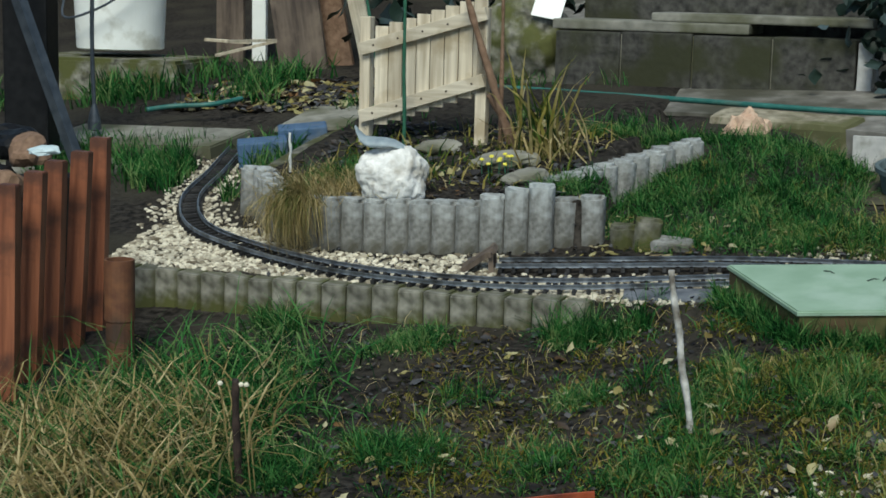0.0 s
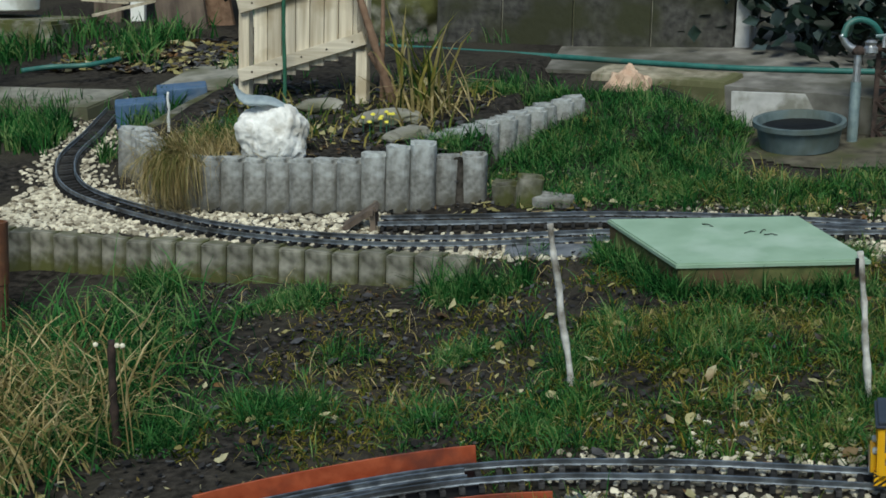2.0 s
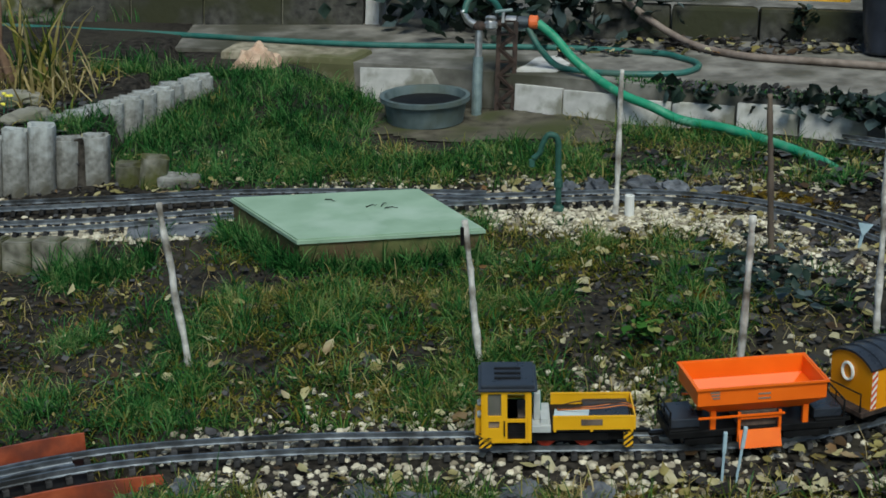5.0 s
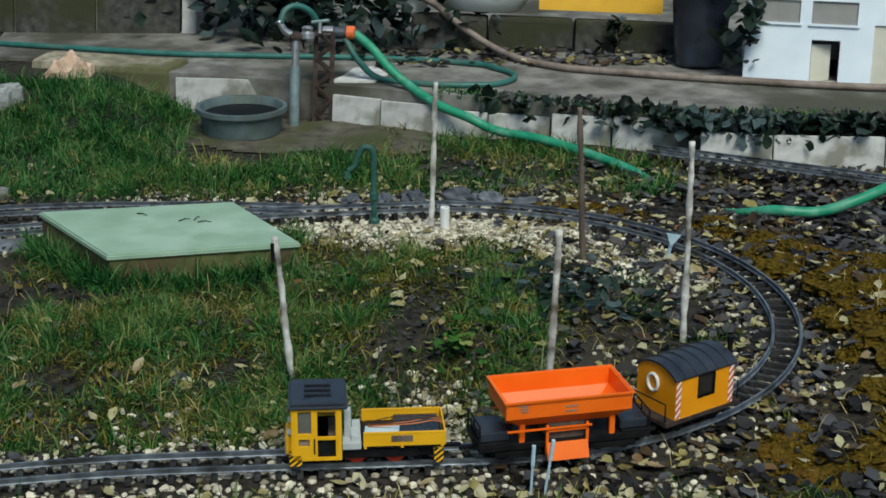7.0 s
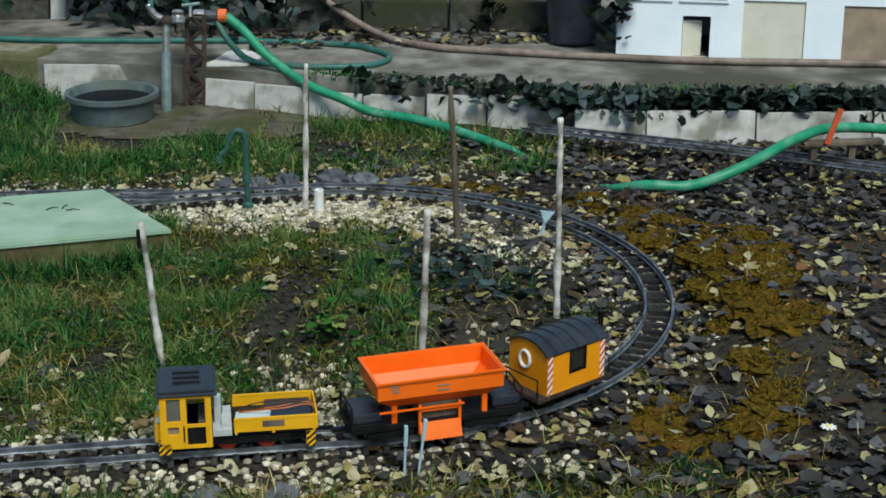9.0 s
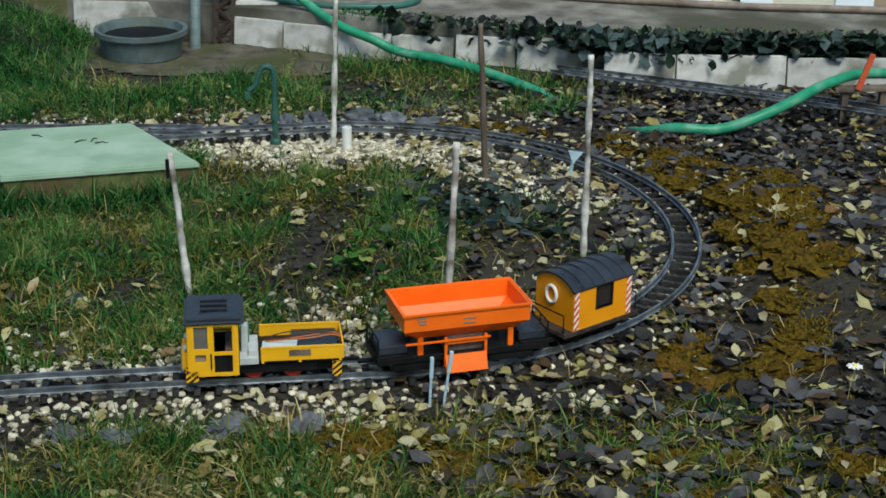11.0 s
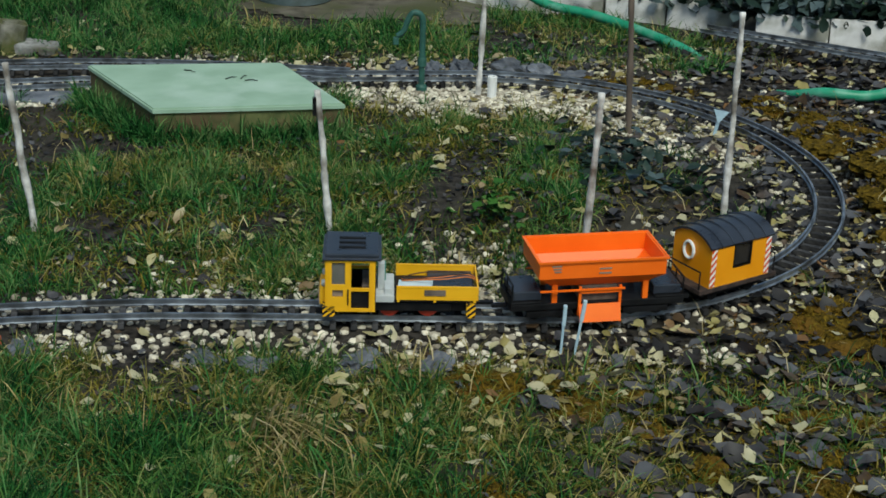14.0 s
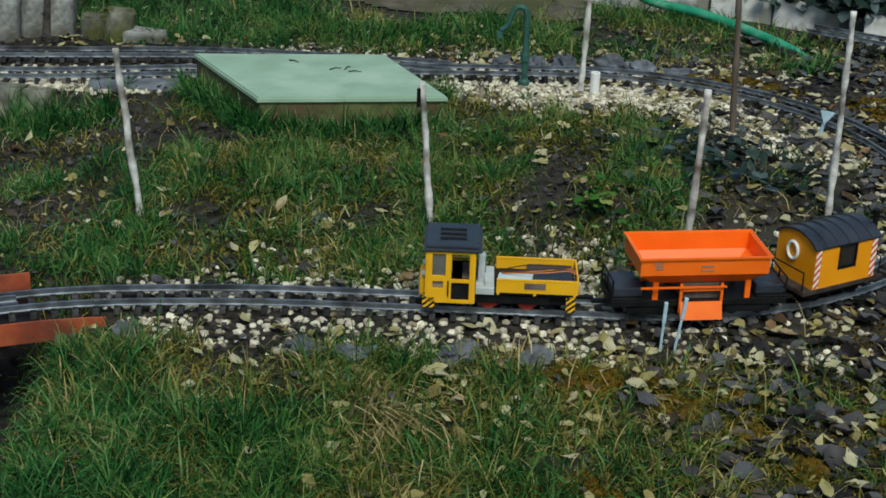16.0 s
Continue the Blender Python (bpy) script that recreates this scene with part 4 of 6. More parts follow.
def signal(x, y, z, h, tilt, label, pw=0.0027):
    t = thing("signal_post", pose(x, y, z, 0, tilt, 0), label, "signal", "signals beside the track")
    part("post", boxes((-0.0018, 0.0018, -0.0015, 0.0015, -0.02, h - 0.0285), bev=0.0006), SIGNBLUE, t)
    part("plate", boxes((-pw, pw, -0.003, 0.003, h - 0.028, h + 0.004), bev=0.001), SIGNBLUE, t)
    return t


signal(0.447, 2.815, -0.01, 0.075, 2, "pale blue plastic track marker on a thin post")
signal(0.466, 2.812, -0.01, 0.085, 7, "pale blue plastic track marker on a thin post")
signal(0.470, 2.965, -0.01, 0.105, 2, "pale blue plastic track marker on a thin post", 0.006)
signal(0.487, 2.967, -0.01, 0.105, 4, "pale blue plastic track marker on a thin post", 0.0075)
t = thing("track_sign", pose(0.838, 3.751, -0.01, 0, 10, 0), "pale blue triangular sign on a thin post", "sign")
part("post", boxes((-0.003, 0.003, -0.002, 0.002, 0, 0.06)), SIGNBLUE, t)
bm = prism([(0, -0.018), (0.015, 0.009), (-0.015, 0.009)], -0.0015, 0.0015)
bm.transform(pose(0, -0.004, 0.064, 90, 0, 0))
part("plate", bm, SIGNBLUE, t)

# miniature water crane
wc = thing("water_crane", pose(0.268, 4.035, 0), "small green cast water crane beside the track", "water crane")
part("column", tube([Vector((0, 0, -0.01)), Vector((0, 0, 0.15))], 0.0068, 10), CRANEGREEN, wc)
part("collar", lathe([(0.0098, 0.055), (0.0098, 0.068), (0.008, 0.074)], 12), CRANEGREEN, wc)
part("base", lathe([(0.012, -0.01), (0.012, 0.010), (0.008, 0.015)], 14), CRANEGREEN, wc)
part("arm", tube(curve_points([(0, 0, 0.145), (-0.005, 0, 0.165), (-0.022, 0, 0.168), (-0.033, 0, 0.15), (-0.04, 0, 0.13), (-0.054, 0, 0.118)], 6), 0.0070, 8, 0.0058), CRANEGREEN, wc, smooth=True)
part("spout", boxes((-0.062, -0.05, -0.006, 0.006, 0.100, 0.116), bev=0.002), CRANEGREEN, wc)

# end stop of the siding
es = thing("buffer_stop", pose(-0.975, 4.055, 0.0, 0, 0, 8), "dark weathered wooden buffer stop at the siding's end", "buffer stop")
bm = boxes((-0.06, 0.03, -0.025, 0.025, 0, 0.012))
bm.transform(pose(0, 0, 0.03, 0, -32, 0))
part("ramp", bm, DARKWOOD, es)
for yy in (-0.03, 0.02):
    part("post", boxes((0.008, 0.02, yy, yy + 0.01, -0.01, 0.05)), DARKWOOD, es)
part("beam", boxes((0.010, 0.018, -0.04, 0.04, 0.038, 0.052), bev=0.002), DARKWOOD, es)
for x, y, s in ((0.30, 4.19, 0.03), (0.36, 4.2, 0.035), (0.46, 4.19, 0.04), (0.53, 4.17, 0.035), (0.22, 4.18, 0.028), (0.60, 4.14, 0.03), (0.02, 2.74, 0.030), (0.16, 2.76, 0.031), (-0.05, 2.76, 0.026), (-0.30, 2.76, 0.025), (0.27, 2.76, 0.03)):
    one("slate_stone", lump(s * 1.1, s * 0.7, s * 0.5, 0.6, x * 7, 3, 4.0), SLATE, pose(x, y, gz(x, y) + s * 0.2, 0, 0, x * 300), "dark grey slate stone beside the track", "stone", "slate stones")

# ---- the planted bed ----
rock = lump(0.082, 0.072, 0.084, 0.24, 4, 5, 3.0)
for v in rock.verts:
    v.co *= 1 + 0.028 * noise.noise(v.co * 45) + 0.028 * noise.noise(v.co * 120)
one("white_rock", rock, ROCKWHITE, pose(-1.266, 4.27, 0.158, 0, 0, 10), "rough white limestone rock in the bed", "rock", smooth=True)
bm = bmesh.new()
rings = []
cp = curve_points([(-0.085, 0, 0.055), (-0.06, 0, 0.025), (-0.02, 0, 0.020), (0.03, 0, 0.022), (0.085, 0, 0.004)], 2)
for i, p in enumerate(cp):
    r = 0.003 + 0.017 * math.sin(math.pi * min(1, (i + 0.3) / len(cp))) ** 1.8
    rings.append([bm.verts.new(p + Vector((0, r * 2.2 * math.cos(a), r * 0.55 * math.sin(a) - 0.25 * r * abs(math.cos(a))))) for a in (2 * math.pi * k / 10 for k in range(10))])
for a, b in zip(rings, rings[1:]):
    for k in range(10):
        bm.faces.new((a[k], a[(k + 1) % 10], b[(k + 1) % 10], b[k]))
bm.faces.new(rings[0][::-1])
bm.faces.new(rings[-1])
bmesh.ops.recalc_face_normals(bm, faces=bm.faces)
one("garden_ornament", bm, SCULPT, pose(-1.288, 4.27, 0.226, 0, 6, 0) @ Matrix.Diagonal((0.84, 0.9, 0.9, 1)), "blue-grey bird-shaped garden ornament on the white rock", "ornament", smooth=True)

# picket fence panel at the back of the bed
fp = thing("garden_fence", upright(-1.565, 4.86, 0.10, -6), "pale new wooden fence panel with flat slats", "fence")
L = 0.36
for x, h in ((-0.004, 0.385), (L - 0.01, 0.42)):
    part("post", boxes((x - 0.016, x + 0.016, 0.004, 0.034, -0.02 if x < 0.1 else -0.01, h - 0.03), bev=0.003), PALEWOOD, fp)
for i in range(8):
    x = 0.028 + i * 0.0425
    part("slat", boxes((x, x + 0.040, 0.004, 0.012, 0.055 + i * 0.0145, 0.330 + i * 0.0125), bev=0.0015), PALEWOOD, fp)
for z, dz in ((0.075, 0.115), (0.265, 0.105)):
    bm = boxes((-0.012, L + 0.022, -0.012, 0.0035, -0.018, 0.018), bev=0.002)
    bm.transform(pose(0, 0, z + 0.003, 0, -math.degrees(math.atan(dz / L)), 0))
    rl = part("rail", bm, PALERAIL, fp)
    for i in range(5):
        x = 0.03 + i * 0.075
        part("screw", lathe([(0.003, -0.0005), (0.003, 0.001), (0.001, 0.0012)], 8), RUST, rl).matrix_basis = pose(x, -0.0125, z + 0.003 + x * dz / L, 90, 0, 0)
stick("cane", (-1.425, 4.80, 0.10), (-1.385, 4.79, 0.55), 0.0055, CANE, "thin green garden cane by the fence", "cane", "")
stick("cane", (-1.62, 5.2, 0.05), (-1.66, 5.2, 0.55), 0.0055, CANE, "thin green garden cane behind the fence", "cane", "")
stick("stem", (-1.12, 4.82, 0.10), (-1.235, 4.83, 0.55), 0.011, STEM, "bare brown woody stem in the bed", "stem", "")
stick("stem", (-1.16, 4.85, 0.10), (-1.14, 4.88, 0.50), 0.006, STEM, "bare thin woody stem in the bed", "stem", "")
stick("stem", (-1.10, 4.84, 0.10), (-1.19, 4.86, 0.24), 0.009, STEM, "bare short woody stem in the bed", "stem", "")
stick("cane", (-1.635, 4.49, 0.09), (-1.62, 4.48, 0.215), 0.004, WHITE, "thin white plastic marker stake by the kerb", "marker", "")

# flat stones in the bed
for x, y, s, r in ((-1.08, 4.62, 0.09, 15), (-1.30, 4.75, 0.07, -20), (-0.98, 4.45, 0.06, 40)):
    one("flat_stone", lump(s, s * 0.6, 0.022, 0.3, s * 50, 3), SLAB, pose(x, y, 0.115, 0, 0, r), "flat grey stone half buried in the bed", "stone", "flat stones")

# blue painted blocks and flagstones beside the far bend
for x, y, r in ((-1.950, 5.01, 24), (-1.872, 5.14, 24)):
    one("blue_block", boxes((-0.075, 0.075, -0.042, 0.042, -0.03, 0.066), bev=0.006), BLUEBOX, pose(x, y, gz(x, y), 0, 0, r), "blue painted concrete block beside the track", "block", "blue blocks")
for x, y, w_, d_, r in ((-2.45, 5.18, 0.34, 0.14, -4), (-1.86, 5.50, 0.20, 0.17, 3), (-2.6, 4.85, 0.25, 0.12, 8)):
    out = [(-w_, -d_), (w_ * 0.95, -d_ * 0.9), (w_, d_ * 0.9), (-w_ * 0.9, d_)]
    one("flagstone", prism(out, -0.03, 0.012, 0.005), SLAB, pose(x, y, gz(x, y), 0, 0, r), "worn grey concrete flagstone laid in soil", "flagstone", "flagstones")

# ---- back wall of concrete blocks ----
bw = thing("block_wall", upright(-1.215, 5.69, 0.095, -4.5), "low wall of dark weathered concrete blocks with moss", "wall", kind="structure")
for i, (a, b) in enumerate(((0.0, 0.215), (0.219, 0.447), (0.451, 0.695), (0.699, 0.95))):
    part("block", boxes((a, b, 0, 0.16, -0.02, 0.185 + 0.003 * (i % 2)), bev=0.006), WALLCRETE, bw)
part("mortar", boxes((0.01, 0.94, 0.012, 0.15, -0.02, 0.18)), SLAB, bw)
part("cap", boxes((-0.02, 0.62, 0.02, 0.26, 0.190, 0.222), (0.30, 0.99, 0.05, 0.28, 0.2225, 0.25), bev=0.006), SLAB, bw, "weathered concrete cap slabs")
part("upper_course", boxes((0.0, 0.98, 0.30, 0.45, -0.02, 0.36), bev=0.01), WALLCRETE, bw)
part("end_post", boxes((0.955, 1.0, 0.005, 0.15, -0.02, 0.18), bev=0.006), TILE, bw, "pale lichened block end")
one("rubble_wall", lump(0.20, 0.12, 0.20, 0.3, 9, 5), EDGECRETE, pose(-1.36, 5.93, 0.16), "mossy yellowish stone beside the block wall", "stone", smooth=True)
bm = boxes((-0.05, 0.05, -0.002, 0.002, 0, 0.14))
bm.transform(pose(0, 0, 0, -35, 12, 0))
one("metal_sheet", bm, BUCKET, pose(-1.27, 5.83, 0.30), "pale sheet leaning on the wall top", "sheet")
# low blocks further along, with a crate and a pot
bl = thing("block_wall", upright(0.42, 5.36, 0.098, -8), "low mossy stone blocks along the terrace", "wall", kind="structure")
for a, b in ((0.0, 0.22), (0.225, 0.47), (0.475, 0.78)):
    part("block", boxes((a, b, 0, 0.15, -0.01, 0.105), bev=0.012), WALLCRETE, bl)
cr = thing("crate", upright(0.80, 5.40, 0.205, -8), "yellow plastic crate on the stone blocks", "crate")
part("wall", boxes((0, 0.36, 0, 0.008, 0.004, 0.16), (0, 0.36, 0.21, 0.218, 0.004, 0.16), (0, 0.008, 0.008, 0.21, 0.004, 0.16), (0.352, 0.36, 0.008, 0.21, 0.004, 0.16)), CRATE, cr)
part("base", boxes((0, 0.36, 0, 0.218, 0, 0.0035)), CRATE, cr)
part("lip", boxes((-0.006, 0.366, -0.006, 0.0, 0.145, 0.16), (-0.006, 0.366, 0.218, 0.224, 0.145, 0.16), bev=0.002), CRATE, cr)
one("flower_pot", lathe([(0.060, 0), (0.066, 0.01), (0.090, 0.26), (0.098, 0.26), (0.098, 0.29), (0.086, 0.29), (0.075, 0.20)], 32), POT, upright(1.210, 5.10, 0.098), "tall dark blue glazed plant pot on the terrace", "plant pot", smooth=True)

one("small_pot", lathe([(0.032, 0), (0.036, 0.004), (0.046, 0.075), (0.050, 0.076), (0.050, 0.088), (0.043, 0.088), (0.036, 0.02)], 24), BUCKET, upright(0.437, 5.42, 0.196, 0, 0, -8), "small white plastic pot on the stone blocks", "pot", smooth=True)
one("white_bowl", lathe([(0.090, 0), (0.115, 0.004), (0.150, 0.050), (0.160, 0.086), (0.166, 0.086), (0.166, 0.094), (0.152, 0.094), (0.135, 0.040), (0.02, 0.014)], 40), BUCKET, upright(0.632, 5.45, 0.192), "wide white enamel bowl on the stone blocks", "bowl", smooth=True)
# model house of white board
hs = thing("model_house", upright(1.296, 4.945, 0.098, -14.4), "white board model building with grey windows and doors", "model building")
wallbm = framed(0, 0.86, 0, 0.36, 0.0, 0.012, [(0.175, 0.25, 0.0, 0.112), (0.335, 0.50, 0.0, 0.158), (0.60, 0.78, 0.0, 0.152), (0.02, 0.14, 0.155, 0.215), (0.17, 0.29, 0.155, 0.215), (0.40, 0.50, 0.20, 0.28)])
part("front_wall", wallbm, HOUSE, hs)
part("side_wall", boxes((0.0, 0.012, 0.0065, 0.30, 0, 0.36), (0.848, 0.86, 0.0065, 0.30, 0, 0.36)), HOUSE, hs)
part("back_wall", boxes((0.0125, 0.8475, 0.288, 0.30, 0, 0.36)), HOUSE, hs)
part("roof", boxes((-0.03, 0.89, -0.04, 0.33, 0.3605, 0.375), bev=0.003), ROOF, hs)
part("floor", boxes((0.0125, 0.8475, 0.0065, 0.2875, 0.0, 0.004)), HOUSETAN, hs)
for a, b, c, d in ((0.02, 0.14, 0.155, 0.215), (0.17, 0.29, 0.155, 0.215), (0.40, 0.50, 0.20, 0.28)):
    wd = part("window", boxes((a, b, 0.0, 0.004, c, d)), HOUSEGREY, hs)
    part("sill", boxes((a - 0.006, b + 0.006, -0.012, -0.0065, c - 0.006, c)), HOUSE, wd)
part("garage_door", boxes((0.335, 0.50, 0.0, 0.005, 0.004, 0.158)), HOUSETAN, hs)
part("garage_door", boxes((0.60, 0.78, 0.0, 0.005, 0.004, 0.152)), HOUSEBROWN, hs)
bm = boxes((0, 0.055, 0, 0.004, 0.004, 0.10))
bm.transform(pose(0.177, 0.008, 0, 0, 0, 20))
part("door", bm, HOUSETAN, hs)

# pale tiles set on edge along the terrace
def tiles(pts, label, h):
    for (ax, ay), (bx, by) in zip(pts, pts[1:]):
        a = math.atan2(by - ay, bx - ax)
        n = math.hypot(bx - ax, by - ay)
        one("edging_tile", boxes((0.002, n - 0.002, 0, 0.014, -0.03, h + random.uniform(-0.004, 0.004)), bev=0.002), TILE, pose(ax, ay, gz(ax, ay), -6, random.uniform(-1.5, 1.5), math.degrees(a)), label, "edging tile", "tiles along the terrace")


tiles([(-0.235, 5.035), (0.148, 4.972)], "pale grey tile set on edge against the terrace", 0.080)
tiles([(0.184, 4.905), (0.31, 4.84), (0.445, 4.77), (0.58, 4.725), (0.735, 4.68)], "pale grey tile set on edge against the terrace", 0.07)
tiles([(0.735, 4.665), (0.88, 4.605), (1.036, 4.545)], "pale tile on edge under the ivy", 0.078)
tiles([(1.07, 4.46), (1.24, 4.42), (1.50, 4.37), (1.78, 4.33), (2.05, 4.29)], "pale tile on edge under the ivy", 0.078)
one("wet_stain_slab", prism([(0.18, 4.94), (0.30, 4.93), (0.34, 5.02), (0.31, 5.12), (0.25, 5.10), (0.22, 5.0)], 0.0985, 0.104, 0.002), TILE, Matrix(), "pale patch of spilled mortar on the terrace", "mortar patch")
bm = bmesh.new()
box(bm, -0.21, 0.21, -0.06, 0.08, -0.08, 0.062, bev=0.02)
bmesh.ops.subdivide_edges(bm, edges=bm.edges, cuts=3, use_grid_fill=True)
for v in bm.verts:
    v.co += v.co.normalized() * (0.010 * noise.noise(v.co * 9) + 0.006 * noise.noise(v.co * 25))
one("edge_stone", bm, SANDSTONE, pose(-0.43, 5.20, 0.05, 0, 0, -17), "large rounded sandstone block edging the terrace", "stone")
one("broken_brick", lump(0.070, 0.05, 0.085, 0.5, 8, 4), PINKSTONE, pose(-0.520, 5.10, 0.060, 0, 0, 20), "pinkish broken brick rubble against the stone", "brick")

# tub, standpipe and lattice mast
tub = thing("round_tub", pose(-0.045, 4.80, gz(-0.045, 4.8) - 0.003), "shallow grey-green plastic tub with dark water", "tub")
part("shell", lathe([(0.085, 0), (0.098, 0.004), (0.108, 0.058), (0.117, 0.060), (0.117, 0.072), (0.106, 0.072), (0.099, 0.05), (0.09, 0.012), (0.01, 0.010)], 40), BOWL, tub, smooth=False)
part("water", lathe([(0.101, 0.050), (0.1012, 0.052), (0.001, 0.052)], 32), BLACK, tub, "dark still water")
sp = thing("standpipe", upright(0.085, 4.875, -0.028), "grey-blue standpipe with metal tap", "standpipe")
part("pipe", tube([Vector((0, 0, -0.02)), Vector((0, 0, 0.18))], 0.0135, 14), GALV, sp)
part("upper_pipe", tube([Vector((0, 0, 0.1805)), Vector((0, 0, 0.25))], 0.010, 12), BRASS, sp)
part("elbow", lump(0.018, 0.018, 0.016, 0.15, 1, 2), RUST, sp).location = (0, 0, 0.258)
part("tap", tube(curve_points([(-0.01, 0, 0.262), (-0.03, -0.004, 0.275), (-0.045, -0.008, 0.30)], 5), 0.011, 10, 0.008), BRASS, sp, "worn chrome tap", True)
part("handle", tube([Vector((0.040, -0.006, 0.298)), Vector((0.085, 0.004, 0.304))], 0.0045, 8), GALV, sp, "grey cross handle of the tap")
part("spindle", tube([Vector((0.062, 0, 0.270)), Vector((0.062, 0, 0.301))], 0.005, 8), BRASS, sp)
part("feed_hose", tube(curve_points([(-0.040, -0.008, 0.292), (-0.030, 0, 0.325), (0.0, 0.01, 0.338), (0.035, 0.02, 0.325), (0.06, 0.03, 0.29)], 6), 0.0085, 10), HOSEDARK, sp, "thin teal hose looped over the tap", True)
part("body", lathe([(0.012, 0), (0.019, 0.004), (0.019, 0.016), (0.013, 0.022), (0.016, 0.030), (0.010, 0.036)], 14), BRASS, sp).location = (0.03, 0, 0.252)
part("joint", tube([Vector((0.01, 0, 0.262)), Vector((0.07, 0.01, 0.268))], 0.008, 10), RUST, sp)
lm = thing("lattice_mast", upright(0.160, 4.93, -0.028), "rusty lattice mast holding the water tap", "mast")
for sx in (-1, 1):
    for sy in (-1, 1):
        part("upright", boxes((sx * 0.022 - 0.006, sx * 0.022 + 0.006, sy * 0.018 - 0.005, sy * 0.018 + 0.005, -0.02, 0.262)), RUST, lm)
for i in range(7):
    z0, z1 = 0.01 + i * 0.036, 0.01 + (i + 1) * 0.036
    for y in (-0.021, 0.021):
        part("brace", tube([Vector((-0.021 if i % 2 else 0.021, y, z0)), Vector((0.021 if i % 2 else -0.021, y, z1))], 0.0058, 4), RUST, lm)
        part("brace", tube([Vector((-0.021, y, z1)), Vector((0.021, y, z1))], 0.0025, 4), RUST, lm)
cp_ = thing("hose_coupling", pose(0.215, 4.97, 0.227, 0, 90, -10), "orange and grey hose coupling on the tap", "coupling")
part("valve", lathe([(0.010, -0.05), (0.016, -0.048), (0.016, -0.02), (0.010, -0.018)], 14), BRASS, cp_)
part("ring", lathe([(0.013, -0.017), (0.015, -0.016), (0.015, 0.012), (0.012, 0.013)], 14), STEEL, cp_)
part("nut", lathe([(0.015, 0.0135), (0.018, 0.016), (0.018, 0.036), (0.013, 0.038)], 14), HOSEORANGE, cp_)
part("lever", boxes((0.016, 0.024, -0.004, 0.004, -0.06, 0.02), bev=0.001), GALV, cp_)

# trodden earth round the tub and the tap
ev, ef, ei = [], [], {}
for j in range(24):
    for i in range(46):
        ex, ey = -0.24 + i * 0.02, 4.54 + j * 0.02
        edge = 0.05 * noise.noise(Vector((ex * 7, ey * 7, 2)))
        if ey > 4.585 + edge + 0.25 * max(0, -0.02 - ex) and ey < terrace_line(ex) + 0.01 and ex < 0.56 + edge:
            ei[(i, j)] = len(ev)
            ev.append((ex, ey, gz(ex, ey) + 0.004))
for (i, j) in ei:
    if all(q in ei for q in ((i + 1, j), (i + 1, j + 1), (i, j + 1))):
        ef.append((ei[(i, j)], ei[(i + 1, j)], ei[(i + 1, j + 1)], ei[(i, j + 1)]))
me = bpy.data.meshes.new("trodden_path")
me.from_pydata(ev, [], ef)
me.materials.append(EARTH)
tagged(new("trodden_path", me), "bare trodden earth round the tub and standpipe", "path", kind="structure")

# hoses
one("garden_hose", tube(curve_points([(0.252, 4.965, 0.224), (0.295, 4.93, 0.192), (0.34, 4.885, 0.146), (0.395, 4.84, 0.106), (0.456, 4.76, 0.080), (0.53, 4.70, 0.06), (0.60, 4.66, 0.035), (0.72, 4.57, 0.03), (0.885, 4.38, 0.010), (0.97, 4.24, -0.025), (1.05, 4.10, -0.012), (1.123, 4.012, 0.022), (1.217, 3.99, 0.024), (1.30, 3.985, 0.05), (1.39, 4.02, 0.075), (1.49, 4.09, 0.092), (1.62, 4.15, 0.098), (1.9, 4.2, 0.06), (2.3, 4.2, 0.02)], 8), 0.0118, 12), HOSEGREEN, Matrix(), "bright green garden hose trailing down from the tap", "hose", smooth=True)
zt = 0.106
one("thin_hose", tube(curve_points([(0.225, 4.965, 0.212), (0.26, 4.945, 0.155), (0.32, 4.945, zt), (0.465, 4.872, zt), (0.60, 4.865, zt), (0.665, 4.92, zt), (0.677, 4.99, zt), (0.64, 5.06, zt), (0.577, 5.125, zt), (0.33, 5.205, zt), (0.0, 5.25, zt), (-0.3, 5.30, zt), (-0.76, 5.45, zt), (-1.1, 5.55, zt), (-1.46, 5.66, zt), (-1.8, 5.72, zt)], 8), 0.0085, 10), HOSEDARK, Matrix(), "thin dark green hose looped over the terrace", "hose", smooth=True)
zt = 0.115
one("brown_hose", tube(curve_points([(0.30, 5.62, 0.27), (0.40, 5.42, 0.262), (0.484, 5.335, 0.237), (0.565, 5.325, 0.172), (0.645, 5.27, 0.125), (0.716, 5.165, 0.109), (0.82, 5.052, 0.109), (0.936, 4.999, 0.109), (1.137, 4.918, 0.109), (1.293, 4.864, 0.109), (1.503, 4.798, 0.109), (1.732, 4.752, 0.109), (2.2, 4.66, 0.109)], 8), 0.0100, 12), HOSEBROWN, Matrix(), "brown-grey hose lying along the terrace", "hose", smooth=True)
one("thin_hose", tube(curve_points([(-2.52, 5.36, 0.085), (-2.45, 5.42, 0.085), (-2.33, 5.45, 0.085), (-2.26, 5.55, 0.085)], 8), 0.0085, 10), HOSEDARK, Matrix(), "short end of dark green hose on the slabs", "hose", smooth=True)
rk = thing("hose_rest", pose(1.56, 4.10, gz(1.56, 4.1)), "dark wooden hose rest with red clamp", "hose rest")
for xx in (-0.03, 0.06):
    part("leg", boxes((xx, xx + 0.015, -0.008, 0.008, -0.02, 0.078)), DARKWOOD, rk)
part("bar", boxes((-0.05, 0.14, -0.015, 0.015, 0.0785, 0.088), bev=0.002), DARKWOOD, rk)
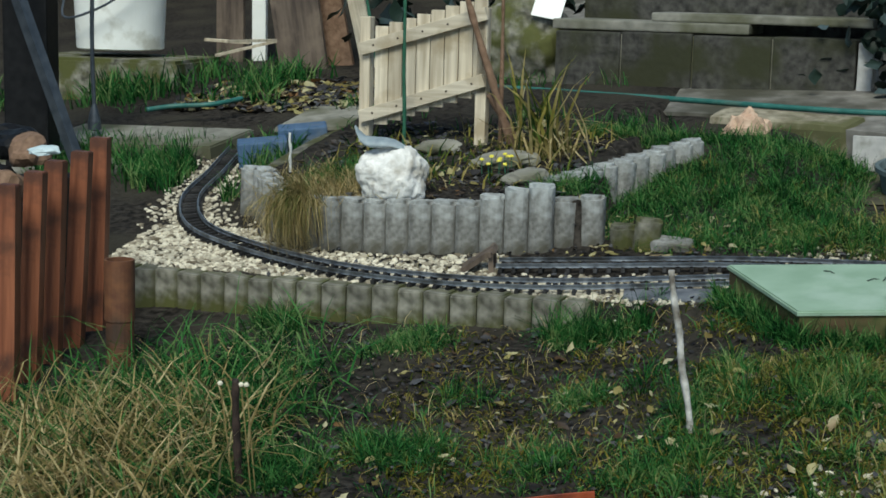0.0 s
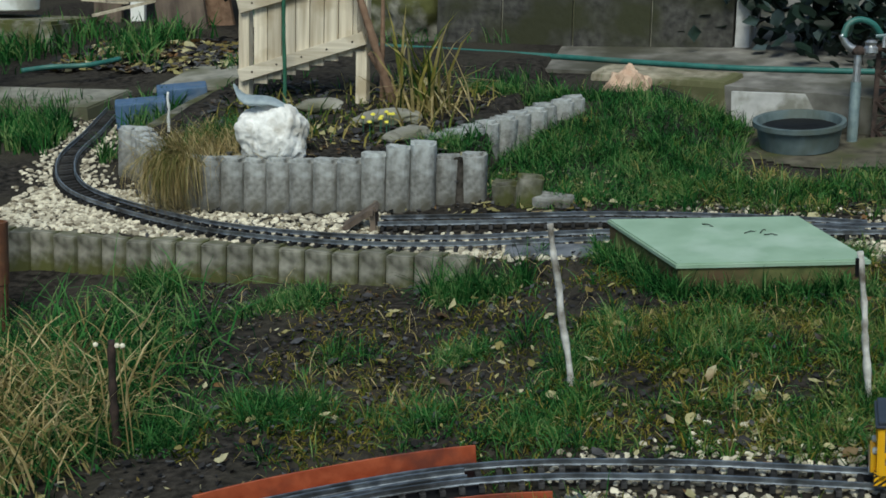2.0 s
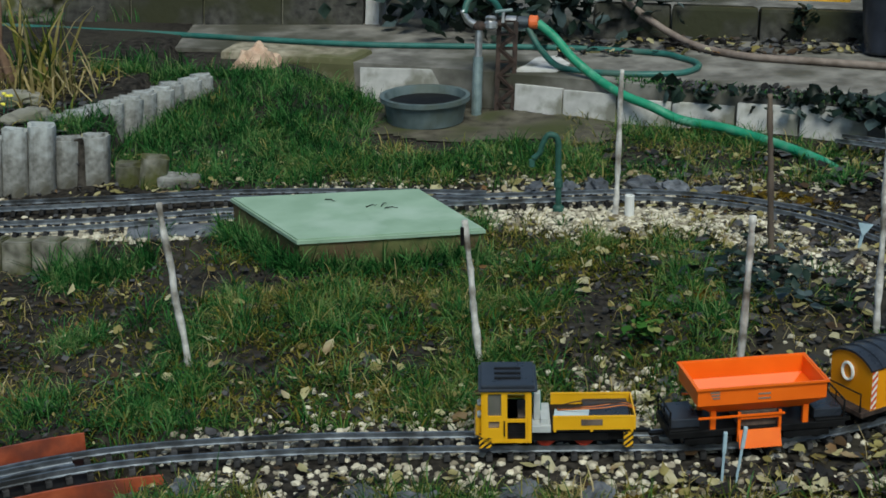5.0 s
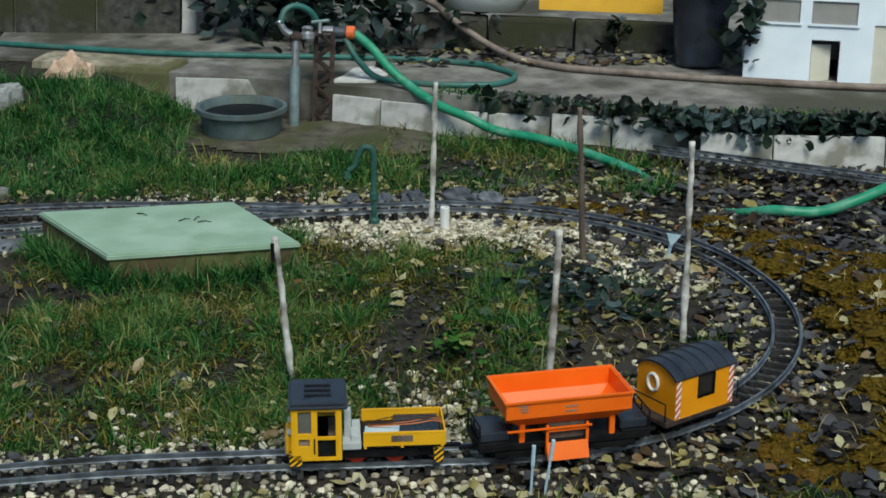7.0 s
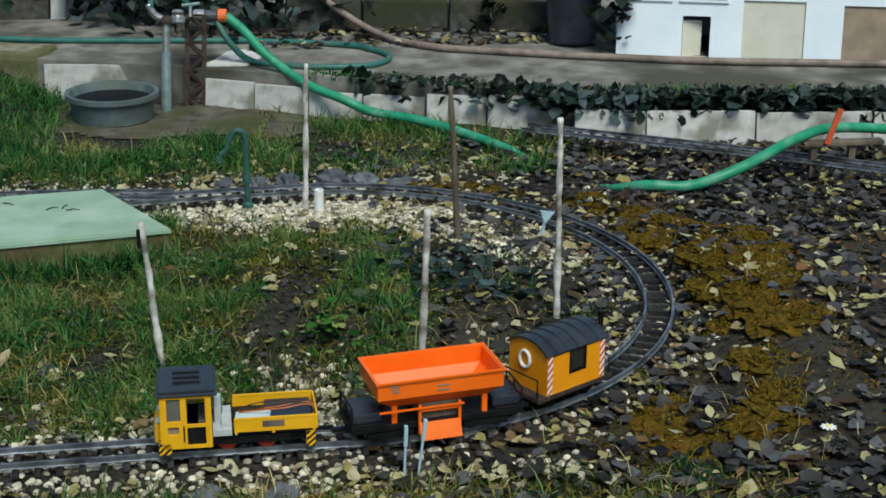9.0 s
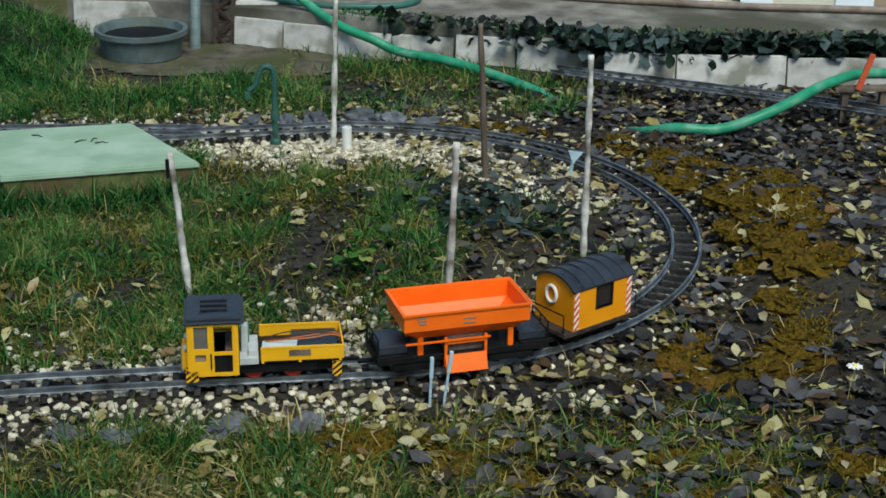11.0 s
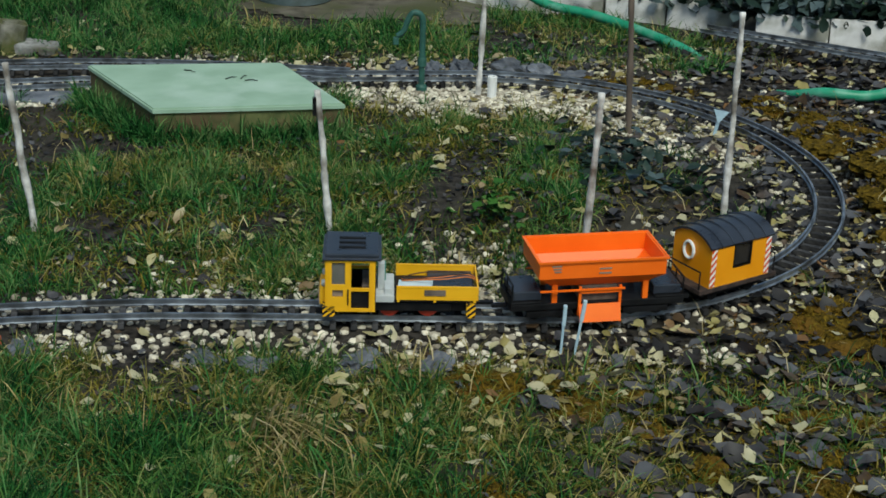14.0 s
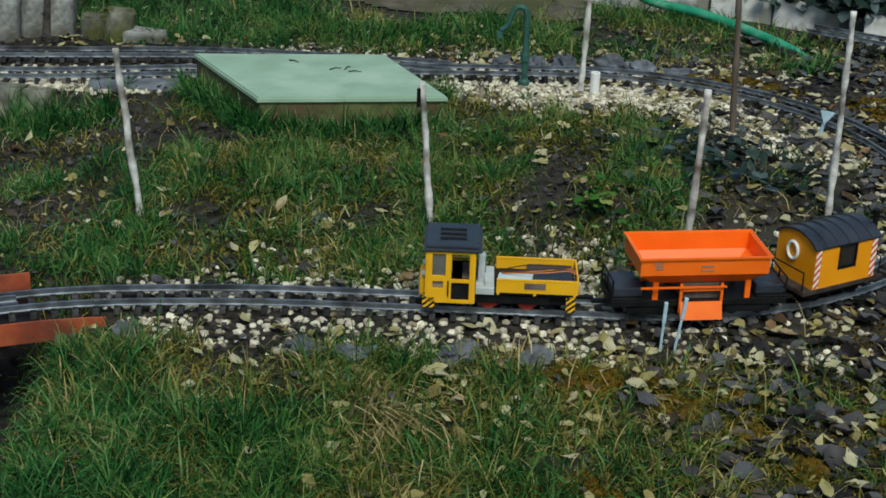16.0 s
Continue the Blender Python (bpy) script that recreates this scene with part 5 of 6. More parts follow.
bm = boxes((-0.007, 0.007, -0.022, -0.016, 0, 0.085), bev=0.002)
bm.transform(pose(0.0, 0, 0.085, 0, 18, 0))
part("clamp", bm, CLAMP, rk, "red plastic clamp")

# ---- the corner by the fence at the far side ----
for i, (x, y) in enumerate(((-1.751, 3.40), (-1.759, 3.50), (-1.769, 3.60), (-1.770, 3.70), (-1.773, 3.80))):
    h = 0.357
    bm = prism([(-0.0195, -0.017), (0.0195, -0.017), (0.0195, 0.017), (-0.0195, 0.017)], -0.14, h + (0.0, 0.002, 0.0, -0.003, 0.004)[i], 0.002)
    one("fence_picket", bm, PICKET, upright(x - 0.035, y - 0.045, 0, 12, 0, 2.5 + (-0.8, 0.4, 0.0, 0.8, -0.4)[i]), "reddish brown stained wooden fence picket", "picket", "pickets by the corner")
one("downpipe", lathe([(0.030, -0.17), (0.030, 0.015), (0.0325, 0.015), (0.0325, 0.145), (0.0265, 0.145), (0.0265, 0.05), (0.01, 0.04)], 24), RUSTPIPE, upright(-1.648, 3.57, 0), "brown plastic pipe end standing in the grass", "pipe")
one("dark_post", boxes((-0.07, 0.07, -0.05, 0.05, -0.02, 1.1), bev=0.006), BLACK, upright(-2.68, 4.9, 0.0, 10), "thick dark timber post", "post")
st = [Vector((-2.40, 4.72, 0.02)), Vector((-2.55, 4.76, 0.5)), Vector((-2.62, 4.78, 0.75))]
one("steel_strut", tube(st, 0.022, 4), STEEL, Matrix(), "blue-grey steel strut leaning on the post", "strut")
for i in range(6):
    one("firewood_log", lump(0.075, 0.05, 0.045, 0.25, i * 2.1, 3), BLACK if i % 3 else STEM, pose(-2.10 - 0.06 * (i % 3), 3.86 + 0.05 * i, 0.22 + 0.05 * (i // 3), 0, 0, i * 40), "split dark firewood log behind the pickets", "log", "firewood")
one("log_stand", boxes((-0.12, 0.12, -0.20, 0.20, -0.05, 0.19), bev=0.01), BLACK, pose(-2.14, 3.92, 0, 0, 0, 10), "dark wooden block under the firewood", "block")
one("blue_cloth", lump(0.04, 0.025, 0.012, 0.4, 5, 3), BLUESHEET, pose(-1.99, 3.90, 0.30), "crumpled pale blue rag", "rag")
pl = one("plinth", prism([(-0.32, -0.16), (0.32, -0.16), (0.34, 0.3), (-0.32, 0.3)], -0.05, 0.13, 0.012), EDGECRETE, upright(-3.06, 6.10, 0.0, 5), "mossy concrete plinth under the bucket", "plinth")
bk = thing("bucket", upright(-3.07, 6.20, 0.145) @ Matrix.Diagonal((1.18, 1.18, 1.18, 1)), "white enamel bucket with peeling paint", "bucket")
part("shell", lathe([(0.135, 0), (0.142, 0.004), (0.155, 0.30), (0.16, 0.30), (0.16, 0.31), (0.148, 0.31), (0.13, 0.02)], 64), BUCKET, bk)
part("handle", tube(curve_points([(-0.155, -0.02, 0.27), (-0.12, -0.16, 0.11), (0.02, -0.20, 0.13), (0.12, -0.15, 0.2), (0.158, -0.02, 0.28)], 6), 0.004, 6), STEEL, bk)
cb = thing("power_cable", upright(-2.60, 5.15, 0.06), "hanging grey cable with black plug", "cable")
part("lead", tube(curve_points([(0, 0, 0.08), (-0.005, 0, 0.3), (0.0, 0.01, 0.7)], 6), 0.007, 8), STEEL, cb)
part("plug", lathe([(0.006, 0.09), (0.014, 0.06), (0.021, 0.03), (0.021, 0.005), (0.008, 0.0)], 14), STEEL, cb)
part("pin", tube([Vector((-0.006, 0, 0.0)), Vector((-0.006, 0, -0.02))], 0.002, 6), BRASS, cb)
part("pin", tube([Vector((0.006, 0, 0.0)), Vector((0.006, 0, -0.02))], 0.002, 6), BRASS, cb)
for x, y, w_, tilt, mtl, lab in ((-2.40, 6.42, 0.10, -9, DARKWOOD, "dark weathered plank leaning at the back"), (-2.30, 6.52, 0.07, -12, STEM, "brown plank leaning at the back"), (-2.13, 6.45, 0.035, -14, PALEWOOD, "thin pale plank leaning at the back"), (-2.80, 6.60, 0.06, 0, DARKWOOD, "dark upright board at the back"), (-2.68, 6.62, 0.03, 0, BUCKET, "narrow pale board at the back")):
    one("plank", boxes((-w_, w_, -0.012, 0.012, -0.02, 0.9), bev=0.003), mtl, upright(x, y, 0.01, 0, 0, tilt), lab, "plank", "planks at the back")
for i, (x, y, r) in enumerate(((-2.56, 6.25, 30), (-2.66, 6.3, -20), (-2.5, 6.18, 65))):
    one("lath", boxes((-0.12, 0.12, -0.006, 0.006, 0, 0.01)), PALEWOOD, pose(x, y, 0.13 + 0.02 * i, 0, 8 * (i - 1), r), "pale broken lath lying at the back", "lath", "laths")
# boundary walls that close the garden
for nm, m, w_ in (("wall_back", pose(0, 9.0, 0), 9), ("wall_left", pose(-6, 3, 0, 0, 0, 90), 9), ("wall_right", pose(6.5, 3, 0, 0, 0, 90), 9)):
    one(nm, boxes((-w_, w_, -0.1, 0.1, -0.1, 1.3)), WALLCRETE, m, "weathered grey garden wall", "wall", kind="structure")

# ---- loose growth, stones and leaves ----
RNG = np.random.default_rng(5)


def stuff(name, tv, tf, place, rot, scale, material, label, category, tilt=None, smooth=False):
    """One mesh of many copies of a small shape: tv corners (or several sets of them), tf faces."""
    tv = np.asarray(tv, float)
    n, k = len(place), tv.shape[-2]
    v = (tv[None] if tv.ndim == 2 else tv[RNG.integers(0, len(tv), n)]) * scale[:, None, :]
    if tilt is not None:
        c, s = np.cos(tilt)[:, None], np.sin(tilt)[:, None]
        v = np.stack([v[..., 0], v[..., 1] * c - v[..., 2] * s, v[..., 1] * s + v[..., 2] * c], -1)
    c, s = np.cos(rot)[:, None], np.sin(rot)[:, None]
    v = np.stack([v[..., 0] * c - v[..., 1] * s, v[..., 0] * s + v[..., 1] * c, v[..., 2]], -1) + place[:, None, :]
    faces = [tuple(q + i * k for q in f) for i in range(n) for f in tf]
    me = bpy.data.meshes.new(name)
    me.from_pydata(v.reshape(-1, 3).tolist(), [], faces)
    me.materials.append(material)
    if smooth:
        me.polygons.foreach_set("use_smooth", [True] * len(me.polygons))
    return tagged(new(name, me), label, category, kind="stuff")


def cells(x, y, f, s=0.0):
    """A smooth random field for many points, between 0 and 1."""
    return np.array([noise.noise(Vector((a * f, b * f, s))) for a, b in zip(x, y)]) * 0.5 + 0.5


def spread(n, x0, x1, y0, y1):
    return RNG.uniform(x0, x1, n), RNG.uniform(y0, y1, n)


def blades(name, x, y, length, width, lean, material, label, z=None, a=None):
    n = len(x)
    z = ground_z(x, y) if z is None else z
    a = RNG.uniform(0, 2 * np.pi, n) if a is None else a
    l_ = length * RNG.uniform(0.55, 1.25, n)
    le = lean * RNG.uniform(0.2, 1.5, n)
    w_ = width * RNG.uniform(0.7, 1.3, n)
    d = np.stack([np.cos(a), np.sin(a), 0 * a], 1)
    t = RNG.uniform(0, 2 * np.pi, n)
    s = np.stack([np.cos(t), np.sin(t), 0 * t], 1)
    base = np.stack([x, y, z - 0.004], 1)
    up = np.array([0, 0, 1.0])
    rows = []
    for f, wf in ((0, 1.0), (0.4, 0.9), (0.75, 0.6), (1.0, 0.0)):
        ang = le * f
        c = base + d * (l_ * f * np.sin(ang))[:, None] + up * (l_ * f * np.cos(ang))[:, None]
        if wf:
            rows += [c - s * (w_ * wf / 2)[:, None], c + s * (w_ * wf / 2)[:, None]]
        else:
            rows.append(c)
    v = np.stack(rows, 1).reshape(-1, 3)
    i = np.arange(n)[:, None] * 7
    q = np.concatenate([i + [0, 1, 3, 2], i + [2, 3, 5, 4]]).tolist()
    tri = (i + [4, 5, 6]).tolist()
    me = bpy.data.meshes.new(name)
    me.from_pydata(v.tolist(), [], q + tri)
    me.materials.append(material)
    return tagged(new(name, me), label, "grass", kind="stuff")


def tufts(name, x, y, count, spread_, length, width, lean, material, label, z=None):
    """Blades that fan out from many tuft centres."""
    n = len(x)
    m = np.maximum(3, RNG.poisson(count, n))
    i = np.repeat(np.arange(n), m)
    a = RNG.uniform(0, 2 * np.pi, len(i))
    r = np.abs(RNG.normal(0, spread_, len(i)))
    size = RNG.uniform(0.55, 1.35, n)[i]
    return blades(name, x[i] + r * np.cos(a), y[i] + r * np.sin(a), length * size, width, lean * np.clip(0.35 + r / spread_ * 0.6, 0.3, 1.6), material, label, None if z is None else z[i], a + RNG.normal(0, 0.5, len(i)))


def keep(x, y, p):
    k = RNG.uniform(0, 1, len(x)) < p
    return x[k], y[k]


def off_board(x, y):
    return ~((x > -0.45 + 0.6 * (3.95 - y)) & (x < 0.13 - 0.5 * (y - 3.70)) & (y > 3.66) & (y < 4.0))


# lawn between the tracks and the soil in front
x, y = spread(11500, -1.5, 0.95, 2.95, 3.95)
d = near_track(x, y)
f = cells(x, y, 4.5, 1.0)
p = np.clip((f - 0.40) * 6, 0.04, 1.0)
p *= np.clip((d - 0.06) / 0.10, 0, 1) * off_board(x, y) * (1 - np.clip((x - 0.42) / 0.2, 0, 1) * 0.9)
p *= np.clip((cells(x, y, 9.0, 21.0) - 0.40) * 6, 0.10, 1)
p *= np.where((x < -0.42) & (y > 3.22), np.clip((f - 0.57) * 5, 0.015, 0.8), 1)
p *= np.where((y > 3.84) & (x < -0.7), 0, 1) * np.where((y > 3.86 - 0.25 * np.clip(x - 0.3, 0, 1)) & (x > 0.14), 0.06, 1) * np.where(np.hypot(x - CX, y - CY) > 0.40 + 0.12 * (y < 3.4), np.where(x > 0.45, 0.15, 1), 1)
x, y = keep(x, y, p)
k = RNG.uniform(0, 1, len(x)) < np.clip((x + 0.5) / 0.4, 0.08, 0.62)
tufts("lawn_grass", x[~k], y[~k], 26, 0.019, 0.046, 0.0021, 2.1, GRASS, "tufty dark green winter lawn grass")
tufts("lawn_grass", x[k], y[k], 24, 0.020, 0.040, 0.0020, 2.3, GRASSMIX, "tufty olive winter lawn grass")
x, y = spread(2400, -1.0, 0.9, 3.0, 3.95)
d = near_track(x, y)
f = cells(x, y, 5.0, 7.0)
x, y = keep(x, y, np.clip((f - 0.42) * 4, 0.05, 1) * np.clip((d - 0.05) / 0.08, 0, 1) * off_board(x, y) * (1 - np.clip((x - 0.5) / 0.2, 0, 1) * 0.8))
x, y = keep(x, y, np.where(x < -0.35, 0.3, 0.9))
tufts("dry_grass", x, y, 14, 0.02, 0.040, 0.0019, 2.4, GRASSDULL, "thin yellowing grass among the lawn")
# clumps that lean on the edging blocks
cx_ = np.array([-0.74, -0.69, -0.63, -0.58, -0.72, -1.42, -1.36, -0.66])
cy_ = np.array([3.77, 3.79, 3.78, 3.80, 3.74, 3.82, 3.80, 3.75])
x, y = np.repeat(cx_, 7) + RNG.normal(0, 0.018, 56), np.repeat(cy_, 7) + RNG.normal(0, 0.014, 56)
tufts("lawn_grass", x, y, 26, 0.016, 0.075, 0.0024, 1.4, GRASS, "thick green clumps against the edging blocks")
# matted moss and stubble under the lawn
x, y = spread(46000, -1.0, 0.75, 2.95, 3.9)
f = cells(x, y, 4.5, 1.0) * 0.5 + cells(x, y, 6.0, 44.0) * 0.5
x, y = keep(x, y, np.clip((f - 0.36) * 7, 0.03, 1) * np.clip((near_track(x, y) - 0.07) / 0.06, 0, 1) * off_board(x, y) * np.where((x < -0.42) & (y > 3.22), 0.3, 1) * (1 - np.clip((x - 0.42) / 0.2, 0, 1) * 0.85))
blades("moss_mat", x, y, 0.026, 0.0030, 2.0, FUZZ, "matted olive moss and stubble under the lawn")
x, y = spread(46000, -0.72, 1.05, 2.1, 2.80)
f = cells(x, y, 5.0, 12.0) * 0.6 + cells(x, y, 9.0, 45.0) * 0.4
x, y = keep(x, y, np.clip((f - 0.36) * 7, 0.04, 1) * np.clip((near_track(x, y) - 0.10) / 0.06, 0, 1) * ~((x < -0.36) & (y > 2.36)))
blades("moss_mat", x, y, 0.024, 0.0030, 2.2, FUZZ, "matted olive moss and stubble in the near grass")
# near the camera
x, y = spread(7500, -0.75, 0.95, 2.1, 2.80)
d = near_track(x, y)
f = cells(x, y, 4.0, 2.0)
p = np.clip((f - 0.34) * 4, 0.08, 1) * np.clip((d - 0.115) / 0.06, 0, 1) * (1 - np.clip((x - 0.12) / 0.25, 0, 0.90))
p *= ~((x > -0.78) & (x < -0.36) & (y > 2.36))
p *= np.clip((cells(x, y, 9.0, 23.0) - 0.40) * 6, 0.15, 1)
x, y = keep(x, y, p)
k = RNG.uniform(0, 1, len(x)) < np.clip((x + 0.35) / 0.4, 0.15, 0.75)
tufts("lawn_grass", x[~k], y[~k], 24, 0.020, 0.052, 0.0021, 2.3, GRASS, "long dark green grass beside the rails")
tufts("lawn_grass", x[k], y[k], 24, 0.020, 0.046, 0.0020, 2.4, GRASSMIX, "long olive grass beside the rails")
x, y = spread(6000, -0.75, 1.05, 2.1, 2.80)
d = near_track(x, y)
f = cells(x, y, 5.0, 12.0)
x, y = keep(x, y, np.clip((f - 0.40) * 4, 0.1, 1) * np.clip((d - 0.09) / 0.06, 0, 1) * (1 - np.clip((x - 0.25) / 0.4, 0, 0.85)))
tufts("dry_grass", x, y, 14, 0.02, 0.042, 0.0020, 2.5, GRASSDULL, "yellowing grass beside the rails")
# bank behind the far rails
x, y = spread(4300, -0.95, 1.15, 4.20, 5.02)
d = near_track(x, y)
f = cells(x, y, 3.5, 3.0)
tl = np.array([terrace_line(a) for a in x])
p = np.clip((f - np.where(x > 0.2, 0.42, 0.30)) * 4, 0.12, 1) * np.clip((d - 0.09) / 0.08, 0, 1) * (y < tl - 0.05) * (1 - np.clip((x - 0.75) / 0.3, 0, 0.9))
p *= ~((x > -0.18) & (x < 0.42) & (y > 4.58 - 0.12 * (x < 0.1)))
p *= ~((x < -0.62) & (y < 4.30)) * ~((x < -0.86 + 0.7 * (y - 4.45)) & (y < 4.95))
x, y = keep(x, y, p)
k = RNG.uniform(0, 1, len(x)) < np.clip((x + 0.5) / 0.6, 0.10, 0.55)
tufts("bank_grass", x[~k], y[~k], 20, 0.018, 0.050, 0.0024, 1.9, GRASS, "thick green grass on the bank")
tufts("bank_grass", x[k], y[k], 20, 0.018, 0.044, 0.0022, 2.1, GRASSMIX, "thick olive grass on the bank")
x, y = spread(1000, -0.7, 1.1, 4.16, 4.8)
d = near_track(x, y)
f = cells(x, y, 4, 15.0)
x, y = keep(x, y, np.clip((f - 0.42) * 4, 0.1, 1) * np.clip((d - 0.07) / 0.06, 0, 1) * ~((x > -0.18) & (x < 0.3) & (y > 4.6)))
tufts("dry_grass", x, y, 12, 0.018, 0.042, 0.0024, 2.2, GRASSDULL, "withered grass along the far rails")
# dark tufts along the terrace foot and the wall
x, y = spread(6000, -2.9, -0.2, 5.0, 5.75)
f = cells(x, y, 5, 4.0)
x, y = keep(x, y, np.clip((f - 0.52) * 6, 0, 1) * ((y > 5.60) | (y < 5.2)) * (x < -0.7))
blades("path_grass", x, y, 0.06, 0.0036, 0.8, GRASS, "grass tufts in the cracks of the path", np.maximum(ground_z(x, y), np.where((y > 5.5) & (x > -1.7), 0.098, -1)))
x, y = spread(5200, -2.6, -1.85, 4.55, 5.1)
f = cells(x, y, 4, 5.0)
x, y = keep(x, y, np.clip((f - 0.38) * 5, 0, 1) * (near_track(x, y) > 0.08))
blades("path_grass", x, y, 0.085, 0.004, 0.7, GRASS, "grass beside the flagstones")
x, y = spread(3000, -3.4, -2.2, 5.7, 6.3)
x, y = keep(x, y, np.clip((cells(x, y, 4, 6.0) - 0.42) * 5, 0, 1))
blades("path_grass", x, y, 0.11, 0.006, 0.7, GRASS, "grass behind the flagstones")
# the rest of the garden lawn
x, y = spread(9000, -4.5, 4.5, -1.5, 4.5)
f = cells(x, y, 1.6, 31.0)
x, y = keep(x, y, np.clip((f - 0.38) * 5, 0.05, 1) * ((y < 2.1) | (x < -2.5) | (x > 2.3)) * (np.hypot(x - 0.1, y - 0.8) > 0.3) * (near_track(x, y) > 0.1))
tufts("lawn_grass", x, y, 9, 0.04, 0.08, 0.006, 1.4, GRASS, "patchy winter lawn of the wider garden")
# grass against the painted board, and moss along the terrace edge
t = RNG.uniform(0, 1, 260)
x = np.where(t < 0.45, -0.43 + 0.185 * t / 0.45, -0.245 + 0.37 * (t - 0.45) / 0.55) + RNG.normal(-0.004, 0.008, 260)
y = np.where(t < 0.45, 3.92 - 0.27 * t / 0.45, 3.645 + 0.06 * (t - 0.45) / 0.55) - np.abs(RNG.normal(0.006, 0.012, 260))
tufts("lawn_grass", x, y, 12, 0.012, 0.05, 0.0028, 1.1, GRASS, "green grass growing against the board")
x = RNG.uniform(0.45, 2.2, 2600)
y = np.array([terrace_line(a) for a in x]) + 0.035 + RNG.normal(0.02, 0.018, 2600)
blades("edge_moss", x, y, 0.022, 0.004, 1.2, GRASS, "dark moss fringe along the terrace edge", np.full(len(x), 0.095))
# long straw in the near corner and at the pickets
x = RNG.normal(-1.40, 0.13, 2300)
y = RNG.normal(3.05, 0.16, 2300)
x, y = keep(x, y, 1.0 * (y < 3.6) * (x < -1.14))
blades("straw_grass", x, y, 0.17, 0.0044, 1.9, STRAW, "long bleached straw grass, lying over")
x = RNG.normal(-1.40, 0.15, 3600)
y = RNG.normal(3.22, 0.22, 3600)
x, y = keep(x, y, 1.0 * (y < 3.75) * (x < -1.1))
blades("long_grass", x, y, 0.15, 0.0040, 2.0, GRASS, "long green grass by the pickets")
x = RNG.normal(0.06, 0.022, 70)
y = RNG.normal(2.55, 0.025, 70)
blades("straw_grass", x, y, 0.12, 0.0028, 1.5, STRAW, "bleached tuft combed over in the near grass", None, RNG.normal(-0.85, 0.22, 70))
# tussocks on the bed
x = RNG.normal(-1.42, 0.09, 1500)
y = RNG.normal(4.34, 0.06, 1500)
x, y = keep(x, y, 1.0 * (y > 4.2))
blades("tussock", x, y, 0.075, 0.002, 1.5, STRAW, "fine dry tussock hanging over the palisades")
x = RNG.normal(-1.40, 0.07, 900)
y = RNG.normal(4.42, 0.05, 900)
blades("tussock", x, y, 0.075, 0.0022, 1.0, GRASS, "fine green tussock in the bed")
x = RNG.normal(-1.475, 0.030, 900)
y = RNG.normal(4.165, 0.012, 900)
blades("tussock", x, y, 0.125, 0.0018, 2.5, STRAW, "dry tuft hanging over the palisades", np.full(len(x), 0.115), RNG.normal(-1.75, 0.45, 900))
x = RNG.normal(-1.0, 0.035, 40)
y = RNG.normal(4.72, 0.04, 40)
blades("sword_leaves", x, y, 0.24, 0.010, 0.45, GRASSDULL, "withered sword-shaped leaves in the bed")
x = RNG.normal(-0.97, 0.05, 60)
y = RNG.normal(4.70, 0.05, 60)
blades("sword_leaves", x, y, 0.23, 0.006, 1.9, STRAW, "bleached arching sword leaves in the bed")
x, y = spread(500, -1.6, -0.85, 4.35, 5.0)
blades("bed_growth", x, y, 0.06, 0.005, 1.3, GRASSDULL, "sparse weeds in the bed")


# gravel
def stone_shape(seed):
    bm = bmesh.new()
    bmesh.ops.create_icosphere(bm, subdivisions=1, radius=1)
    for v in bm.verts:
        v.co *= 0.75 + 0.5 * noise.noise(v.co * 1.7 + Vector((seed * 9.1, 0, 0))) + 0.1
    tv, tf = [tuple(v.co) for v in bm.verts], [tuple(v.index for v in f.verts) for f in bm.faces]
    bm.free()
    return tv, tf


def gravel(name, x, y, size, label, zoff=0.0):
    z = ground_z(x, y)
    for s in range(3):
        k = np.arange(len(x)) % 3 == s
        tv, tf = stone_shape(s + 1)
        n = int(k.sum())
        sc = size * RNG.uniform(0.5, 1.35, n)[:, None] * np.stack([RNG.uniform(0.8, 1.3, n), RNG.uniform(0.7, 1.1, n), RNG.uniform(0.5, 0.85, n)], 1)
        stuff(name, tv, tf, np.stack([x[k], y[k], z[k] + zoff + sc[:, 2] * 0.25], 1), RNG.uniform(0, 6.28, n), sc, GRAVEL, label, "gravel", RNG.uniform(-0.5, 0.5, n))


fr = frames_along(MAIN, 0.01)
px = np.array([q[0].x for q in fr])
py = np.array([q[0].y for q in fr])


def along(n, sel, sd):
    idx = RNG.choice(np.nonzero(sel)[0], n)
    return px[idx] + RNG.normal(0, sd, n), py[idx] + RNG.normal(0, sd, n)


clear = ~((px > -0.84) & (px < -0.36) & (py < 3.0))
x, y = along(11500, clear, 0.050)
ok = (~((x > -0.84) & (x < -0.36) & (y < 3.0))) & off_board(x, y) & ~((x < -0.66) & (y > 3.4) & (y < 3.99 - 0.105 * (x + 1.85)))
k2 = near_track(x, y)
ok &= (k2 > 0.034) | ((RNG.uniform(0, 1, len(x)) < 0.75) & (k2 < 0.019) & (x > 0.55)) | ((RNG.uniform(0, 1, len(x)) < 0.75) & (k2 < 0.019))
ok &= (RNG.uniform(0, 1, len(x)) < np.where((y < 2.87) & (x > -0.4), 0.42, 1.0))
ok &= (RNG.uniform(0, 1, len(x)) < np.where((x > 0.55) & (k2 > 0.03), np.where(np.hypot(x - CX, y - CY) > R, 0.35, 0.7), 0.9))
gravel("ballast", x[ok], y[ok], 0.0072, "cream gravel ballast beside the rails")
x, y = spread(4200, -1.95, -0.95, 3.93, 4.32)
ok = (y < np.array([pal_line(a) for a in x]) - 0.01) & (y > 3.985 - 0.105 * (x + 1.85))
gravel("ballast", x[ok], y[ok], 0.0085, "cream gravel spread inside the bend")
